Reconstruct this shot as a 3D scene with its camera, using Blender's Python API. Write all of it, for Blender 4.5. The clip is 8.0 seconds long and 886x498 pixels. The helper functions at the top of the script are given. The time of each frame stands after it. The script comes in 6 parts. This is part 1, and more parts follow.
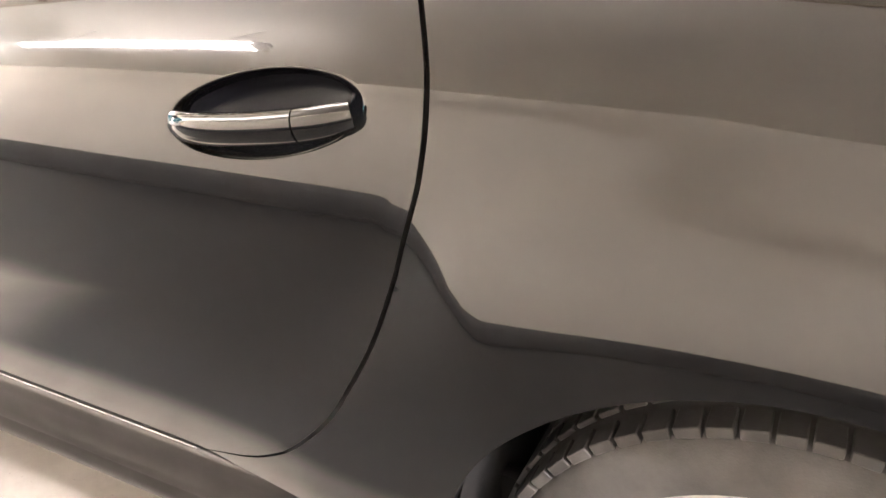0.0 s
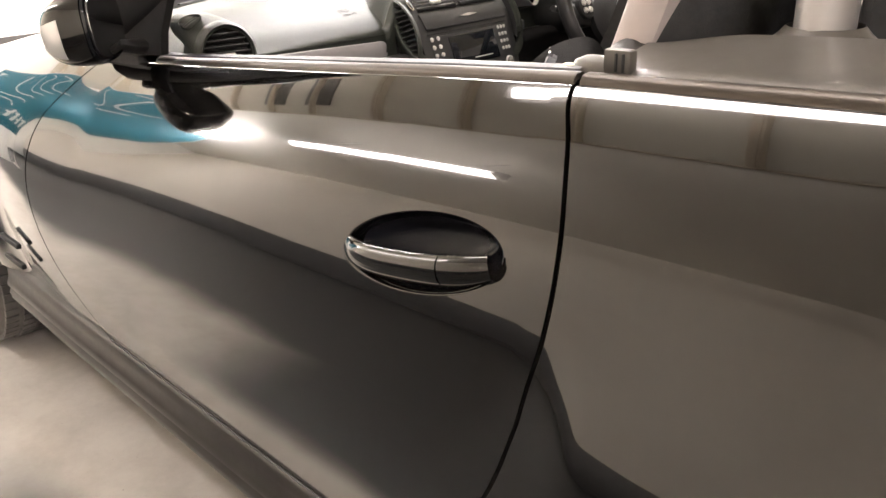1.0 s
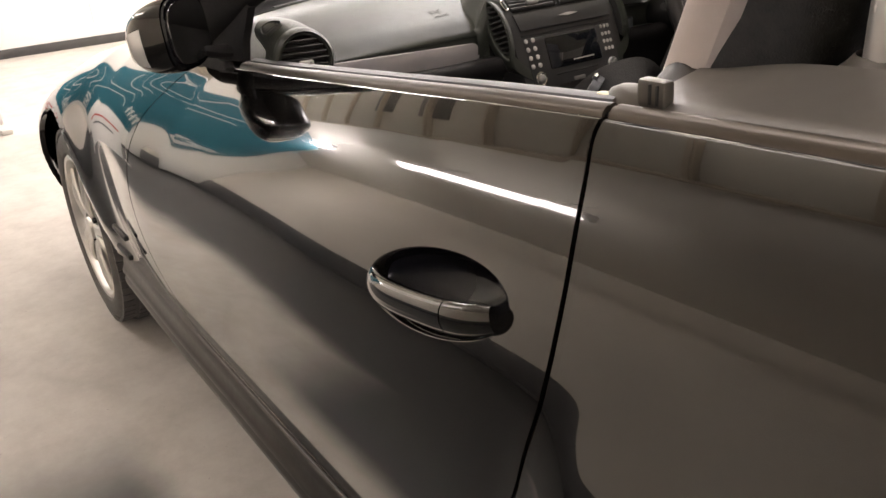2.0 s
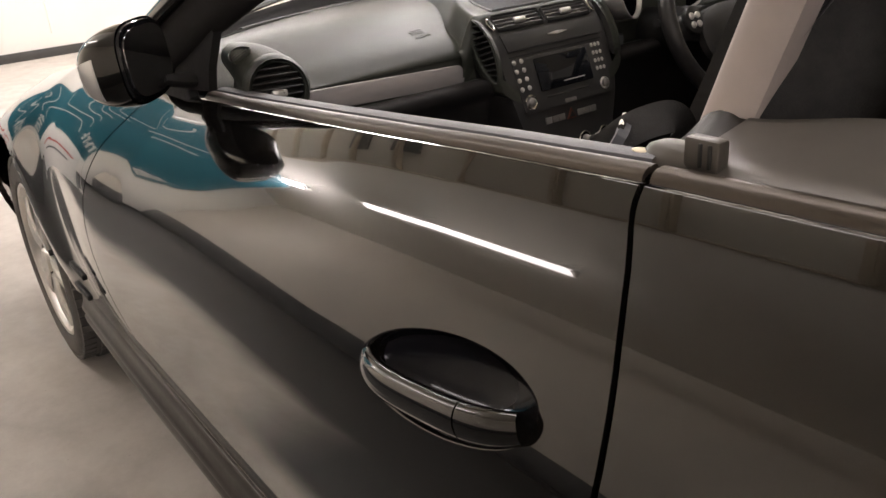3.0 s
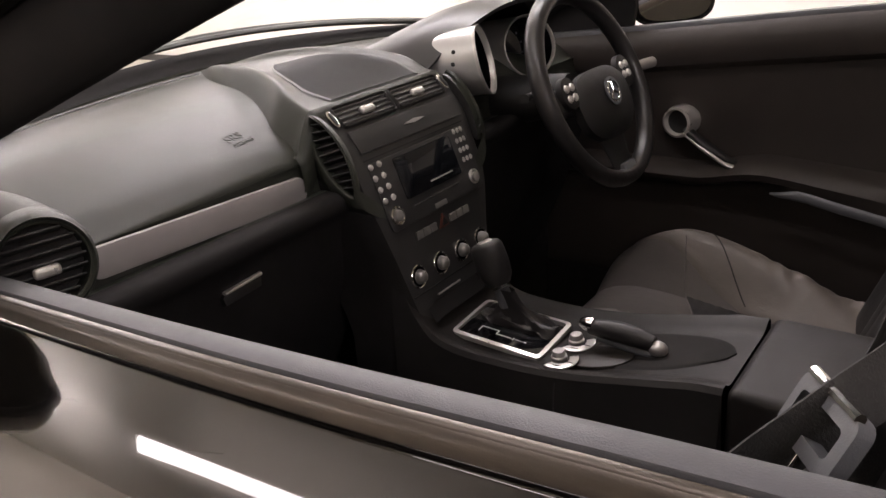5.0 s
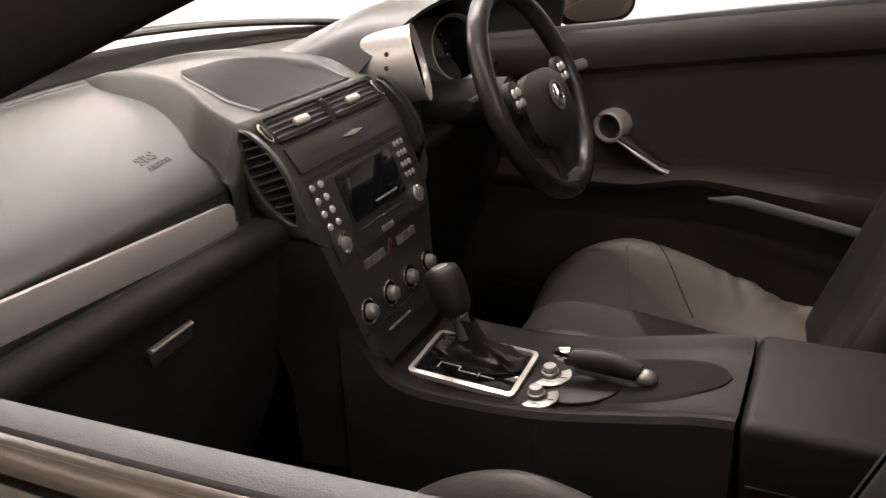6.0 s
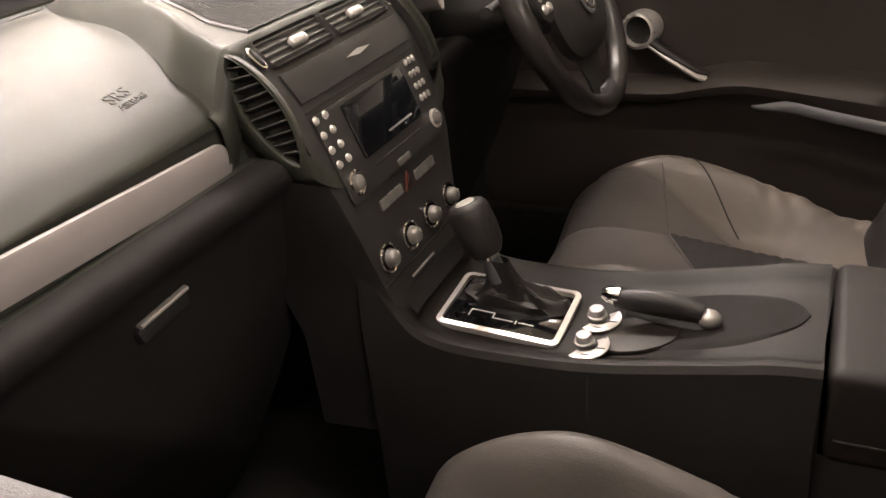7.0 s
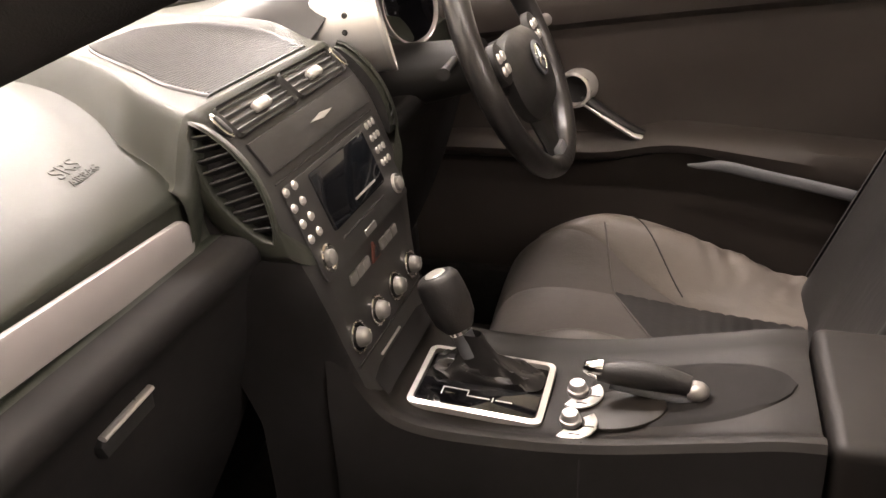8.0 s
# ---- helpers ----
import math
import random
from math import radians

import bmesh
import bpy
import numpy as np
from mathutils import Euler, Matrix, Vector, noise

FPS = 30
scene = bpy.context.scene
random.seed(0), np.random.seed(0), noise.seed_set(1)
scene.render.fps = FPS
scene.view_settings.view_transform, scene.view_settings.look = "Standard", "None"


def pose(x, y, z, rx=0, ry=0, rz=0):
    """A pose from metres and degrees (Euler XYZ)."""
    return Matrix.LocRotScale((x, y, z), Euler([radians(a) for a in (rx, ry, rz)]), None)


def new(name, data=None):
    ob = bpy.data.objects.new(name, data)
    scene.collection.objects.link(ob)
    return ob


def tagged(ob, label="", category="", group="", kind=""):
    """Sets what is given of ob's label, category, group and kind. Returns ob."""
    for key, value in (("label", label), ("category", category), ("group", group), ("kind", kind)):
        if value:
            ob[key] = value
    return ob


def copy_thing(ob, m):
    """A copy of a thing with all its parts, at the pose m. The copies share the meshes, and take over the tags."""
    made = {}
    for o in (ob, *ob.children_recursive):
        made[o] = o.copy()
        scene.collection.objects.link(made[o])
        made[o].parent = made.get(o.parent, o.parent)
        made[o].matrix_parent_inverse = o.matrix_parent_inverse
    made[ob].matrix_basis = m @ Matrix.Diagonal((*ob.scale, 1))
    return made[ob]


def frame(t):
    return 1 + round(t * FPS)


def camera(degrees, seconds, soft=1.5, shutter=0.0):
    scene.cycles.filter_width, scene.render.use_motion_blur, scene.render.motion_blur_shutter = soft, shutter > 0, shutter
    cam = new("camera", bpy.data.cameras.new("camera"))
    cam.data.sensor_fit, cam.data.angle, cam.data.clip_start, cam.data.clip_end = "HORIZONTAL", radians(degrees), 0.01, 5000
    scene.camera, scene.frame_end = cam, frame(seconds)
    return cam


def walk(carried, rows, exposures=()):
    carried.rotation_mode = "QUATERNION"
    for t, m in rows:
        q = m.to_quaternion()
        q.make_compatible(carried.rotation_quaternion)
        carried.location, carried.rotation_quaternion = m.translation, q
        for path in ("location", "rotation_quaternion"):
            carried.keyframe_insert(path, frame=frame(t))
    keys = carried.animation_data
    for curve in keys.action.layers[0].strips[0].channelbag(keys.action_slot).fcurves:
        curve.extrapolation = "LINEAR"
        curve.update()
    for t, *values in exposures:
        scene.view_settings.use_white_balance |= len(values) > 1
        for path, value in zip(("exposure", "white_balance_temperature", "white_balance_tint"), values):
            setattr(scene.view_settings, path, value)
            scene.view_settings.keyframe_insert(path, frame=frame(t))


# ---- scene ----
cam = camera(56.95, 8.0)
PATH = [
    (0, 0.383, -1.421, 1.046, 26.49, -26.94, 0.46),
    (0.5, 0.401, -1.383, 1.121, 35.29, -27.01, 2.79),
    (1, 0.466, -1.352, 1.145, 45.07, -23.45, 2.12),
    (1.5, 0.489, -1.290, 1.155, 52.29, -23.59, 3.23),
    (1.7, 0.494, -1.254, 1.159, 54.77, -23.78, 3.56),
    (2.8, 0.414, -1.165, 1.181, 55.33, -24.34, 4.26),
    (3, 0.366, -1.160, 1.180, 52.81, -23.97, 4.07),
    (3.5, 0.234, -1.147, 1.190, 46.38, -22.71, 4.01),
    (4, 0.151, -1.118, 1.211, 41.59, -20.83, 4.14),
    (4.5, 0.043, -1.045, 1.217, 38.30, -20.70, 4.89),
    (5, -0.060, -0.973, 1.196, 35.11, -22.52, 4.17),
    (5.2, -0.091, -0.958, 1.190, 33.37, -23.08, 3.71),
    (6.3, -0.286, -0.885, 1.163, 23.98, -22.65, 3.43),
    (6.5, -0.303, -0.865, 1.155, 23.84, -23.80, 3.87),
    (7, -0.330, -0.801, 1.139, 24.38, -28.49, 5.77),
    (7.5, -0.361, -0.770, 1.134, 23.02, -29.51, 5.71),
    (8, -0.448, -0.773, 1.150, 16.61, -26.04, 3.13),
]
walk(cam, [(t, pose(x, y, z, 90 + pitch, roll, yaw)) for t, x, y, z, yaw, pitch, roll in PATH],
     [(0, 2.45, 6350, 14), (0.5, 1.85, 6400, 14), (1, 1.15, 6500, 12), (1.7, 0.45, 6600, 13), (2.8, 0.0, 6500, 13), (3.5, -0.15, 6500, 14), (4.5, -0.15, 6500, 17), (5.2, 0.0, 6450, 18),
      (6.5, 0.62, 7050, 16), (7.0, 0.92, 7150, 16), (7.5, 1.15, 7150, 16), (8.0, 1.42, 7050, 16)])

# ---------------- world, lights, exposure ----------------
world = bpy.data.worlds.new("garage_air")
world.use_nodes = True
world.node_tree.nodes["Background"].inputs[0].default_value = (0.9, 0.82, 0.7, 1)
world.node_tree.nodes["Background"].inputs[1].default_value = 0.02
scene.world = world


# ---------------- materials ----------------
def nodes_of(name):
    m = bpy.data.materials.new(name)
    m.use_nodes = True
    t = m.node_tree
    return m, t, t.nodes["Principled BSDF"]


def noise_tex(t, scale, detail=6.0, rough=0.6, stretch=None):
    tc = t.nodes.new("ShaderNodeTexCoord")
    n = t.nodes.new("ShaderNodeTexNoise")
    n.inputs["Scale"].default_value, n.inputs["Detail"].default_value, n.inputs["Roughness"].default_value = scale, detail, rough
    if stretch:
        mp = t.nodes.new("ShaderNodeMapping")
        mp.inputs["Scale"].default_value = stretch
        t.links.new(tc.outputs["Object"], mp.inputs["Vector"])
        t.links.new(mp.outputs["Vector"], n.inputs["Vector"])
    else:
        t.links.new(tc.outputs["Object"], n.inputs["Vector"])
    return n


def ramp(t, fac, stops):
    r = t.nodes.new("ShaderNodeValToRGB")
    while len(r.color_ramp.elements) < len(stops):
        r.color_ramp.elements.new(0.5)
    for e, (p, c) in zip(r.color_ramp.elements, stops):
        e.position, e.color = p, (*c, 1)
    t.links.new(fac, r.inputs["Fac"])
    return r


def surface(name, color, rough=0.5, metal=0.0, vary=0.12, scale=6.0, grain=0.0, grain_scale=900.0, rough_vary=0.08, coat=0.0,
            coat_rough=0.03, spec=0.5, sheen=0.0, stretch=None):
    """A plain surface with broad colour variation, uneven gloss and a fine grain."""
    m, t, b = nodes_of(name)
    n = noise_tex(t, scale, stretch=stretch)
    lo, hi = [max(0, c * (1 - vary)) for c in color], [min(1, c * (1 + vary)) for c in color]
    r = ramp(t, n.outputs["Fac"], [(0.3, lo), (0.7, hi)])
    t.links.new(r.outputs["Color"], b.inputs["Base Color"])
    n2 = noise_tex(t, scale * 7)
    mr = t.nodes.new("ShaderNodeMapRange")
    mr.inputs["To Min"].default_value, mr.inputs["To Max"].default_value = max(0.02, rough - rough_vary), min(1, rough + rough_vary)
    t.links.new(n2.outputs["Fac"], mr.inputs["Value"])
    t.links.new(mr.outputs["Result"], b.inputs["Roughness"])
    b.inputs["Metallic"].default_value = metal
    b.inputs["Specular IOR Level"].default_value = spec
    b.inputs["Coat Weight"].default_value, b.inputs["Coat Roughness"].default_value = coat, coat_rough
    b.inputs["Sheen Weight"].default_value = sheen
    if grain:
        g = noise_tex(t, grain_scale, 2.0)
        bump = t.nodes.new("ShaderNodeBump")
        bump.inputs["Strength"].default_value, bump.inputs["Distance"].default_value = grain, 0.001
        t.links.new(g.outputs["Fac"], bump.inputs["Height"])
        t.links.new(bump.outputs["Normal"], b.inputs["Normal"])
    return m


def concrete():
    m, t, b = nodes_of("painted_concrete_floor")
    broad, mid, fine = noise_tex(t, 0.9, 8, 0.65), noise_tex(t, 7, 8, 0.7), noise_tex(t, 60, 5, 0.7)
    r = ramp(t, broad.outputs["Fac"], [(0.3, (0.44, 0.41, 0.37)), (0.55, (0.54, 0.505, 0.455)), (0.75, (0.60, 0.565, 0.51))])
    r2 = ramp(t, mid.outputs["Fac"], [(0.35, (0.72, 0.70, 0.68)), (0.6, (1, 1, 1))])
    mix = t.nodes.new("ShaderNodeMixRGB")
    mix.blend_type, mix.inputs["Fac"].default_value = "MULTIPLY", 0.6
    t.links.new(r.outputs["Color"], mix.inputs["Color1"])
    t.links.new(r2.outputs["Color"], mix.inputs["Color2"])
    spots = ramp(t, fine.outputs["Fac"], [(0.27, (0.35, 0.33, 0.31)), (0.34, (1, 1, 1))])
    mix2 = t.nodes.new("ShaderNodeMixRGB")
    mix2.blend_type, mix2.inputs["Fac"].default_value = "MULTIPLY", 0.7
    t.links.new(mix.outputs["Color"], mix2.inputs["Color1"])
    t.links.new(spots.outputs["Color"], mix2.inputs["Color2"])
    # shade put into the floor colour, along the wall and beside the door
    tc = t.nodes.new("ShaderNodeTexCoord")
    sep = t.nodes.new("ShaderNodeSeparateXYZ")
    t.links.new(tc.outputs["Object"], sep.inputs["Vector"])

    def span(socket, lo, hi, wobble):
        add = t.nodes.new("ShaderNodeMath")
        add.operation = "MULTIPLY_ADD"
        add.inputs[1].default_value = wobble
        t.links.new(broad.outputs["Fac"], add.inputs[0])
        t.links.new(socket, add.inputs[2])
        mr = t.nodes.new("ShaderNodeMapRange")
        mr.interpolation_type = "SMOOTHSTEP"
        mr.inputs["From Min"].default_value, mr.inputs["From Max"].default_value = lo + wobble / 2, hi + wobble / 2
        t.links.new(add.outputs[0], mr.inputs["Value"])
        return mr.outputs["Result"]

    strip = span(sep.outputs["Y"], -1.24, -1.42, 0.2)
    door_shade = t.nodes.new("ShaderNodeMath")
    door_shade.operation = "MULTIPLY"
    t.links.new(span(sep.outputs["X"], -1.50, -1.00, 0.1), door_shade.inputs[0])
    t.links.new(span(sep.outputs["Y"], -0.91, -1.04, 0.08), door_shade.inputs[1])
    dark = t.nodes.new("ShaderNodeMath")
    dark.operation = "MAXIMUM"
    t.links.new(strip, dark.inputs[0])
    t.links.new(door_shade.outputs[0], dark.inputs[1])
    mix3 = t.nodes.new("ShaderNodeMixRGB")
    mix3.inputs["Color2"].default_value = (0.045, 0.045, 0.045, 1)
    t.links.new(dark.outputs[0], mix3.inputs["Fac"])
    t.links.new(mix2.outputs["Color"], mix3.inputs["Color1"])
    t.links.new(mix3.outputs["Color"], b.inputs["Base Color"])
    b.inputs["Roughness"].default_value = 0.55
    bump = t.nodes.new("ShaderNodeBump")
    bump.inputs["Strength"].default_value, bump.inputs["Distance"].default_value = 0.25, 0.004
    t.links.new(mid.outputs["Fac"], bump.inputs["Height"])
    t.links.new(bump.outputs["Normal"], b.inputs["Normal"])
    return m


def car_paint():
    m, t, b = nodes_of("brown_grey_metallic_paint")
    flake = noise_tex(t, 2600, 1.0)
    r = ramp(t, flake.outputs["Fac"], [(0.35, (0.013, 0.0115, 0.0098)), (0.65, (0.027, 0.0238, 0.0202))])
    t.links.new(r.outputs["Color"], b.inputs["Base Color"])
    dust = noise_tex(t, 9, 8, 0.7)
    mr = t.nodes.new("ShaderNodeMapRange")
    mr.inputs["To Min"].default_value, mr.inputs["To Max"].default_value = 0.07, 0.12
    t.links.new(dust.outputs["Fac"], mr.inputs["Value"])
    t.links.new(mr.outputs["Result"], b.inputs["Roughness"])
    b.inputs["Metallic"].default_value = 0.85
    b.inputs["Coat Weight"].default_value, b.inputs["Coat Roughness"].default_value = 1.0, 0.01
    b.inputs["Coat IOR"].default_value = 1.56
    bump = t.nodes.new("ShaderNodeBump")
    peel = noise_tex(t, 45, 2)
    bump.inputs["Strength"].default_value, bump.inputs["Distance"].default_value = 0.006, 0.0006
    t.links.new(peel.outputs["Fac"], bump.inputs["Height"])
    t.links.new(bump.outputs["Normal"], b.inputs["Coat Normal"])
    return m


def leather(name, color, rough=0.42):
    m, t, b = nodes_of(name)
    v = t.nodes.new("ShaderNodeTexVoronoi")
    tc = t.nodes.new("ShaderNodeTexCoord")
    v.inputs["Scale"].default_value = 420
    t.links.new(tc.outputs["Object"], v.inputs["Vector"])
    wr = noise_tex(t, 22, 6, 0.6, (1, 2.2, 1))
    n = noise_tex(t, 5)
    r = ramp(t, n.outputs["Fac"], [(0.3, [c * 0.82 for c in color]), (0.7, [min(1, c * 1.15) for c in color])])
    t.links.new(r.outputs["Color"], b.inputs["Base Color"])
    b.inputs["Roughness"].default_value = rough
    b1, b2 = t.nodes.new("ShaderNodeBump"), t.nodes.new("ShaderNodeBump")
    b1.inputs["Strength"].default_value, b1.inputs["Distance"].default_value = 0.25, 0.005
    b2.inputs["Strength"].default_value, b2.inputs["Distance"].default_value = 0.2, 0.0006
    t.links.new(wr.outputs["Fac"], b1.inputs["Height"])
    t.links.new(v.outputs["Distance"], b2.inputs["Height"])
    t.links.new(b1.outputs["Normal"], b2.inputs["Normal"])
    t.links.new(b2.outputs["Normal"], b.inputs["Normal"])
    return m


def glass(name, tint=(0.95, 0.98, 0.965)):
    m, t, b = nodes_of(name)
    clear, shine, mix = [t.nodes.new(k) for k in ("ShaderNodeBsdfTransparent", "ShaderNodeBsdfGlossy", "ShaderNodeMixShader")]
    clear.inputs["Color"].default_value, shine.inputs["Roughness"].default_value = (*tint, 1), 0.02
    mix.inputs["Fac"].default_value = 0.045
    t.links.new(clear.outputs["BSDF"], mix.inputs[1])
    t.links.new(shine.outputs["BSDF"], mix.inputs[2])
    t.links.new(mix.outputs["Shader"], t.nodes["Material Output"].inputs["Surface"])
    return m


def glow(name, color, strength):
    m, t, b = nodes_of(name)
    b.inputs["Base Color"].default_value = (0.9, 0.9, 0.9, 1)
    b.inputs["Emission Color"].default_value, b.inputs["Emission Strength"].default_value = (*color, 1), strength
    return m


PAINT = car_paint()
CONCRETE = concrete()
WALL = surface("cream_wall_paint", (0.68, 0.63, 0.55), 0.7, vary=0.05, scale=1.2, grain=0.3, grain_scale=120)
# wall paint lightened for the strongly lit front and right walls
WALL_LIT = surface("lit_wall_paint", (0.88, 0.86, 0.81), 0.65, vary=0.03, scale=1.0, grain=0.25, grain_scale=120)
CEILING = surface("ceiling_paint", (0.90, 0.87, 0.80), 0.8, vary=0.04, scale=1.0)
PANELS = surface("tan_ceiling_panels", (0.46, 0.43, 0.36), 0.75, vary=0.06, scale=1.0)
SKIRT = surface("dark_skirting_paint", (0.05, 0.048, 0.045), 0.5)
REFLECT_DARK = surface("dark_grey_wall_band", (0.055, 0.055, 0.056), 0.5, vary=0.12, scale=2)
PILASTER = surface("tan_post_paint", (0.42, 0.35, 0.26), 0.6, vary=0.08, scale=3)
DASH = surface("dash_soft_plastic", (0.034, 0.037, 0.029), 0.37, vary=0.15, scale=3, grain=0.35, grain_scale=1400, rough_vary=0.04)
DARK = surface("black_plastic", (0.016, 0.0155, 0.015), 0.5, vary=0.2, scale=8, grain=0.25, grain_scale=1600)
PANEL = surface("anthracite_panel", (0.036, 0.035, 0.034), 0.36, vary=0.1, scale=10, grain=0.1)
SLAT = surface("vent_slat_plastic", (0.075, 0.073, 0.07), 0.4, vary=0.1, scale=10)
GLOSS = surface("gloss_black", (0.006, 0.006, 0.007), 0.06, vary=0.1, rough_vary=0.02, spec=0.6)
RUBBER = surface("rubber", (0.062, 0.058, 0.054), 0.55, vary=0.25, scale=14, grain=0.4, grain_scale=600)
LOWER = surface("matt_black_plastic", (0.020, 0.0187, 0.0182), 0.8, vary=0.2, scale=8, grain=0.25, grain_scale=1600, spec=0.14)
STRIP = surface("silver_strip_paint", (0.40, 0.375, 0.365), 0.42, metal=0.25, vary=0.05, scale=9)
TYRE = surface("tyre_rubber", (0.085, 0.079, 0.073), 0.6, vary=0.3, scale=18, grain=0.5, grain_scale=500)
CONSOLE = surface("console_plastic", (0.0155, 0.0137, 0.0124), 0.46, vary=0.15, scale=4, grain=0.3, grain_scale=1400, spec=0.26)
TRIM_BROWN = surface("brown_moulded_plastic", (0.021, 0.018, 0.0150), 0.45, vary=0.12, scale=8, grain=0.2, spec=0.35)
SEAL = surface("window_seal", (0.075, 0.076, 0.085), 0.48, vary=0.12, scale=20, grain=0.3, grain_scale=900)
SILVER = surface("silver_trim_paint", (0.50, 0.485, 0.475), 0.36, metal=0.75, vary=0.05, scale=9)
BRIGHT = surface("bright_silver_plastic", (0.66, 0.64, 0.61), 0.3, metal=0.55, vary=0.05, scale=12)
CHROME = surface("chrome", (0.80, 0.78, 0.75), 0.09, metal=1.0, vary=0.04, rough_vary=0.04)
ALLOY = surface("alloy_wheel_silver", (0.66, 0.64, 0.60), 0.32, metal=0.7, vary=0.06, scale=12)
HIDE = leather("charcoal_leather", (0.105, 0.094, 0.087))
HIDE_DARK = leather("black_leather", (0.023, 0.0215, 0.021), 0.5)
HIDE_GLOSS = leather("polished_black_leather", (0.022, 0.0205, 0.020), 0.30)
KNOB = surface("dull_silver_plastic", (0.26, 0.25, 0.235), 0.38, metal=0.45, vary=0.06, scale=30)
HIDE_LIT = leather("lit_leather", (0.48, 0.42, 0.385), 0.5)
WEBBING = surface("seat_belt_webbing", (0.028, 0.027, 0.026), 0.7, vary=0.15, scale=30, grain=0.8, grain_scale=700, stretch=(1, 1, 6))
CARPET = surface("black_carpet", (0.023, 0.022, 0.0215), 0.95, vary=0.3, scale=60, grain=0.8, grain_scale=500)
GLASS = glass("windscreen_glass")
MIRROR = surface("mirror_glass", (0.85, 0.86, 0.86), 0.02, metal=1.0, vary=0.01, rough_vary=0.0)
SCREEN = surface("display_glass", (0.008, 0.009, 0.011), 0.05, vary=0.1, rough_vary=0.01, spec=0.7)
TEAL = surface("teal_banner_vinyl", (0.011, 0.155, 0.215), 0.45, vary=0.12, scale=2)
WHITE = surface("white_vinyl", (0.80, 0.80, 0.78), 0.5, vary=0.03)
RED = surface("red_plastic", (0.55, 0.03, 0.02), 0.35, vary=0.08)
LENS = surface("indicator_lens_plastic", (0.92, 0.91, 0.88), 0.22, metal=0.6, vary=0.04, coat=1.0)
DECK = surface("taupe_satin_plastic", (0.095, 0.086, 0.074), 0.36, metal=0.2, vary=0.1, scale=8, grain=0.1)
RAIL = surface("satin_rail_finish", (0.066, 0.054, 0.042), 0.34, metal=0.6, vary=0.12, scale=10, rough_vary=0.04, coat=0.15, coat_rough=0.25)
CUP = surface("handle_scoop_black", (0.008, 0.008, 0.010), 0.08, vary=0.1, scale=10, spec=0.14, rough_vary=0.02)
FARTRIM = surface("far_door_trim", (0.040, 0.033, 0.029), 0.46, vary=0.15, scale=5, grain=0.3, grain_scale=1200)
HIDE_MID = leather("grey_brown_leather", (0.160, 0.140, 0.124), 0.34)
SILL = surface("satin_sill_paint", (0.05, 0.045, 0.04), 0.38, metal=0.5, vary=0.2, scale=10, coat=0.25, coat_rough=0.2)
AMBER = surface("dim_red_print", (0.10, 0.030, 0.02), 0.5, vary=0.08)
CREAM = surface("cream_button_plastic", (0.72, 0.62, 0.42), 0.4, vary=0.06, scale=30)
SLATE = surface("grey_plastic", (0.13, 0.135, 0.145), 0.42, vary=0.1, scale=14, grain=0.2)
TUBE = glow("fluorescent_tube_glass", (1.0, 0.94, 0.935), 66.0)
DIM_TUBE = glow("dim_tube_glass", (1.0, 0.93, 0.90), 16.0)
TUBE_SILVER = surface("silver_gauge_tube", (0.56, 0.555, 0.54), 0.34, metal=0.5, vary=0.04, scale=12)
ENAMEL = surface("white_enamel", (0.75, 0.74, 0.70), 0.35, vary=0.04)


# ---------------- mesh helpers ----------------
def part(name, bm, material, parent=None, label="", sharp=38, kind=""):
    """Links a bmesh as one mesh object under a thing or a part."""
    me = bpy.data.meshes.new(name)
    bmesh.ops.recalc_face_normals(bm, faces=bm.faces)
    bm.to_mesh(me)
    bm.free()
    me.polygons.foreach_set("use_smooth", [True] * len(me.polygons))
    me.set_sharp_from_angle(angle=radians(sharp))
    me.materials.append(material)
    ob = new(name, me)
    if parent is not None:
        ob.parent = parent
    return tagged(ob, label, kind=kind)


def box(bm, c, s, bevel=0.0, m=None, segs=2):
    """A box of size s round c, with rounded edges; m: a pose to put it at."""
    made = bmesh.ops.create_cube(bm, size=1.0)["verts"]
    bmesh.ops.scale(bm, vec=s, verts=made)
    if bevel:
        edges = list({e for v in made for e in v.link_edges})
        got = bmesh.ops.bevel(bm, geom=edges, offset=bevel, segments=segs, affect="EDGES", profile=0.5)
        made = list({v for f in got["faces"] for v in f.verts} | {v for v in made if v.is_valid})
    bmesh.ops.transform(bm, matrix=(m or Matrix()) @ Matrix.Translation(c), verts=made)
    return made


def sweep(bm, path, rx, rz=None, n=12, up=(0, 0, 1), closed=False, caps=True):
    """A tube along a path; rx, rz: half widths across and along up, numbers or one for each point."""
    P = [Vector(p) for p in path]
    k = len(P)
    rz = rx if rz is None else rz
    rings = []
    for i, p in enumerate(P):
        a, b = (P[i - 1], P[(i + 1) % k]) if closed else (P[max(i - 1, 0)], P[min(i + 1, k - 1)])
        d = (b - a).normalized()
        side = d.cross(Vector(up)).normalized()
        top = side.cross(d).normalized()
        wx, wz = (rx[i] if hasattr(rx, "__len__") else rx), (rz[i] if hasattr(rz, "__len__") else rz)
        rings.append([bm.verts.new(p + side * wx * math.cos(2 * math.pi * j / n) + top * wz * math.sin(2 * math.pi * j / n)) for j in range(n)])
    for i in range(k if closed else k - 1):
        a, b = rings[i], rings[(i + 1) % k]
        for j in range(n):
            bm.faces.new((a[j], a[(j + 1) % n], b[(j + 1) % n], b[j]))
    if caps and not closed:
        bm.faces.new(rings[0][::-1])
        bm.faces.new(rings[-1])
    return rings


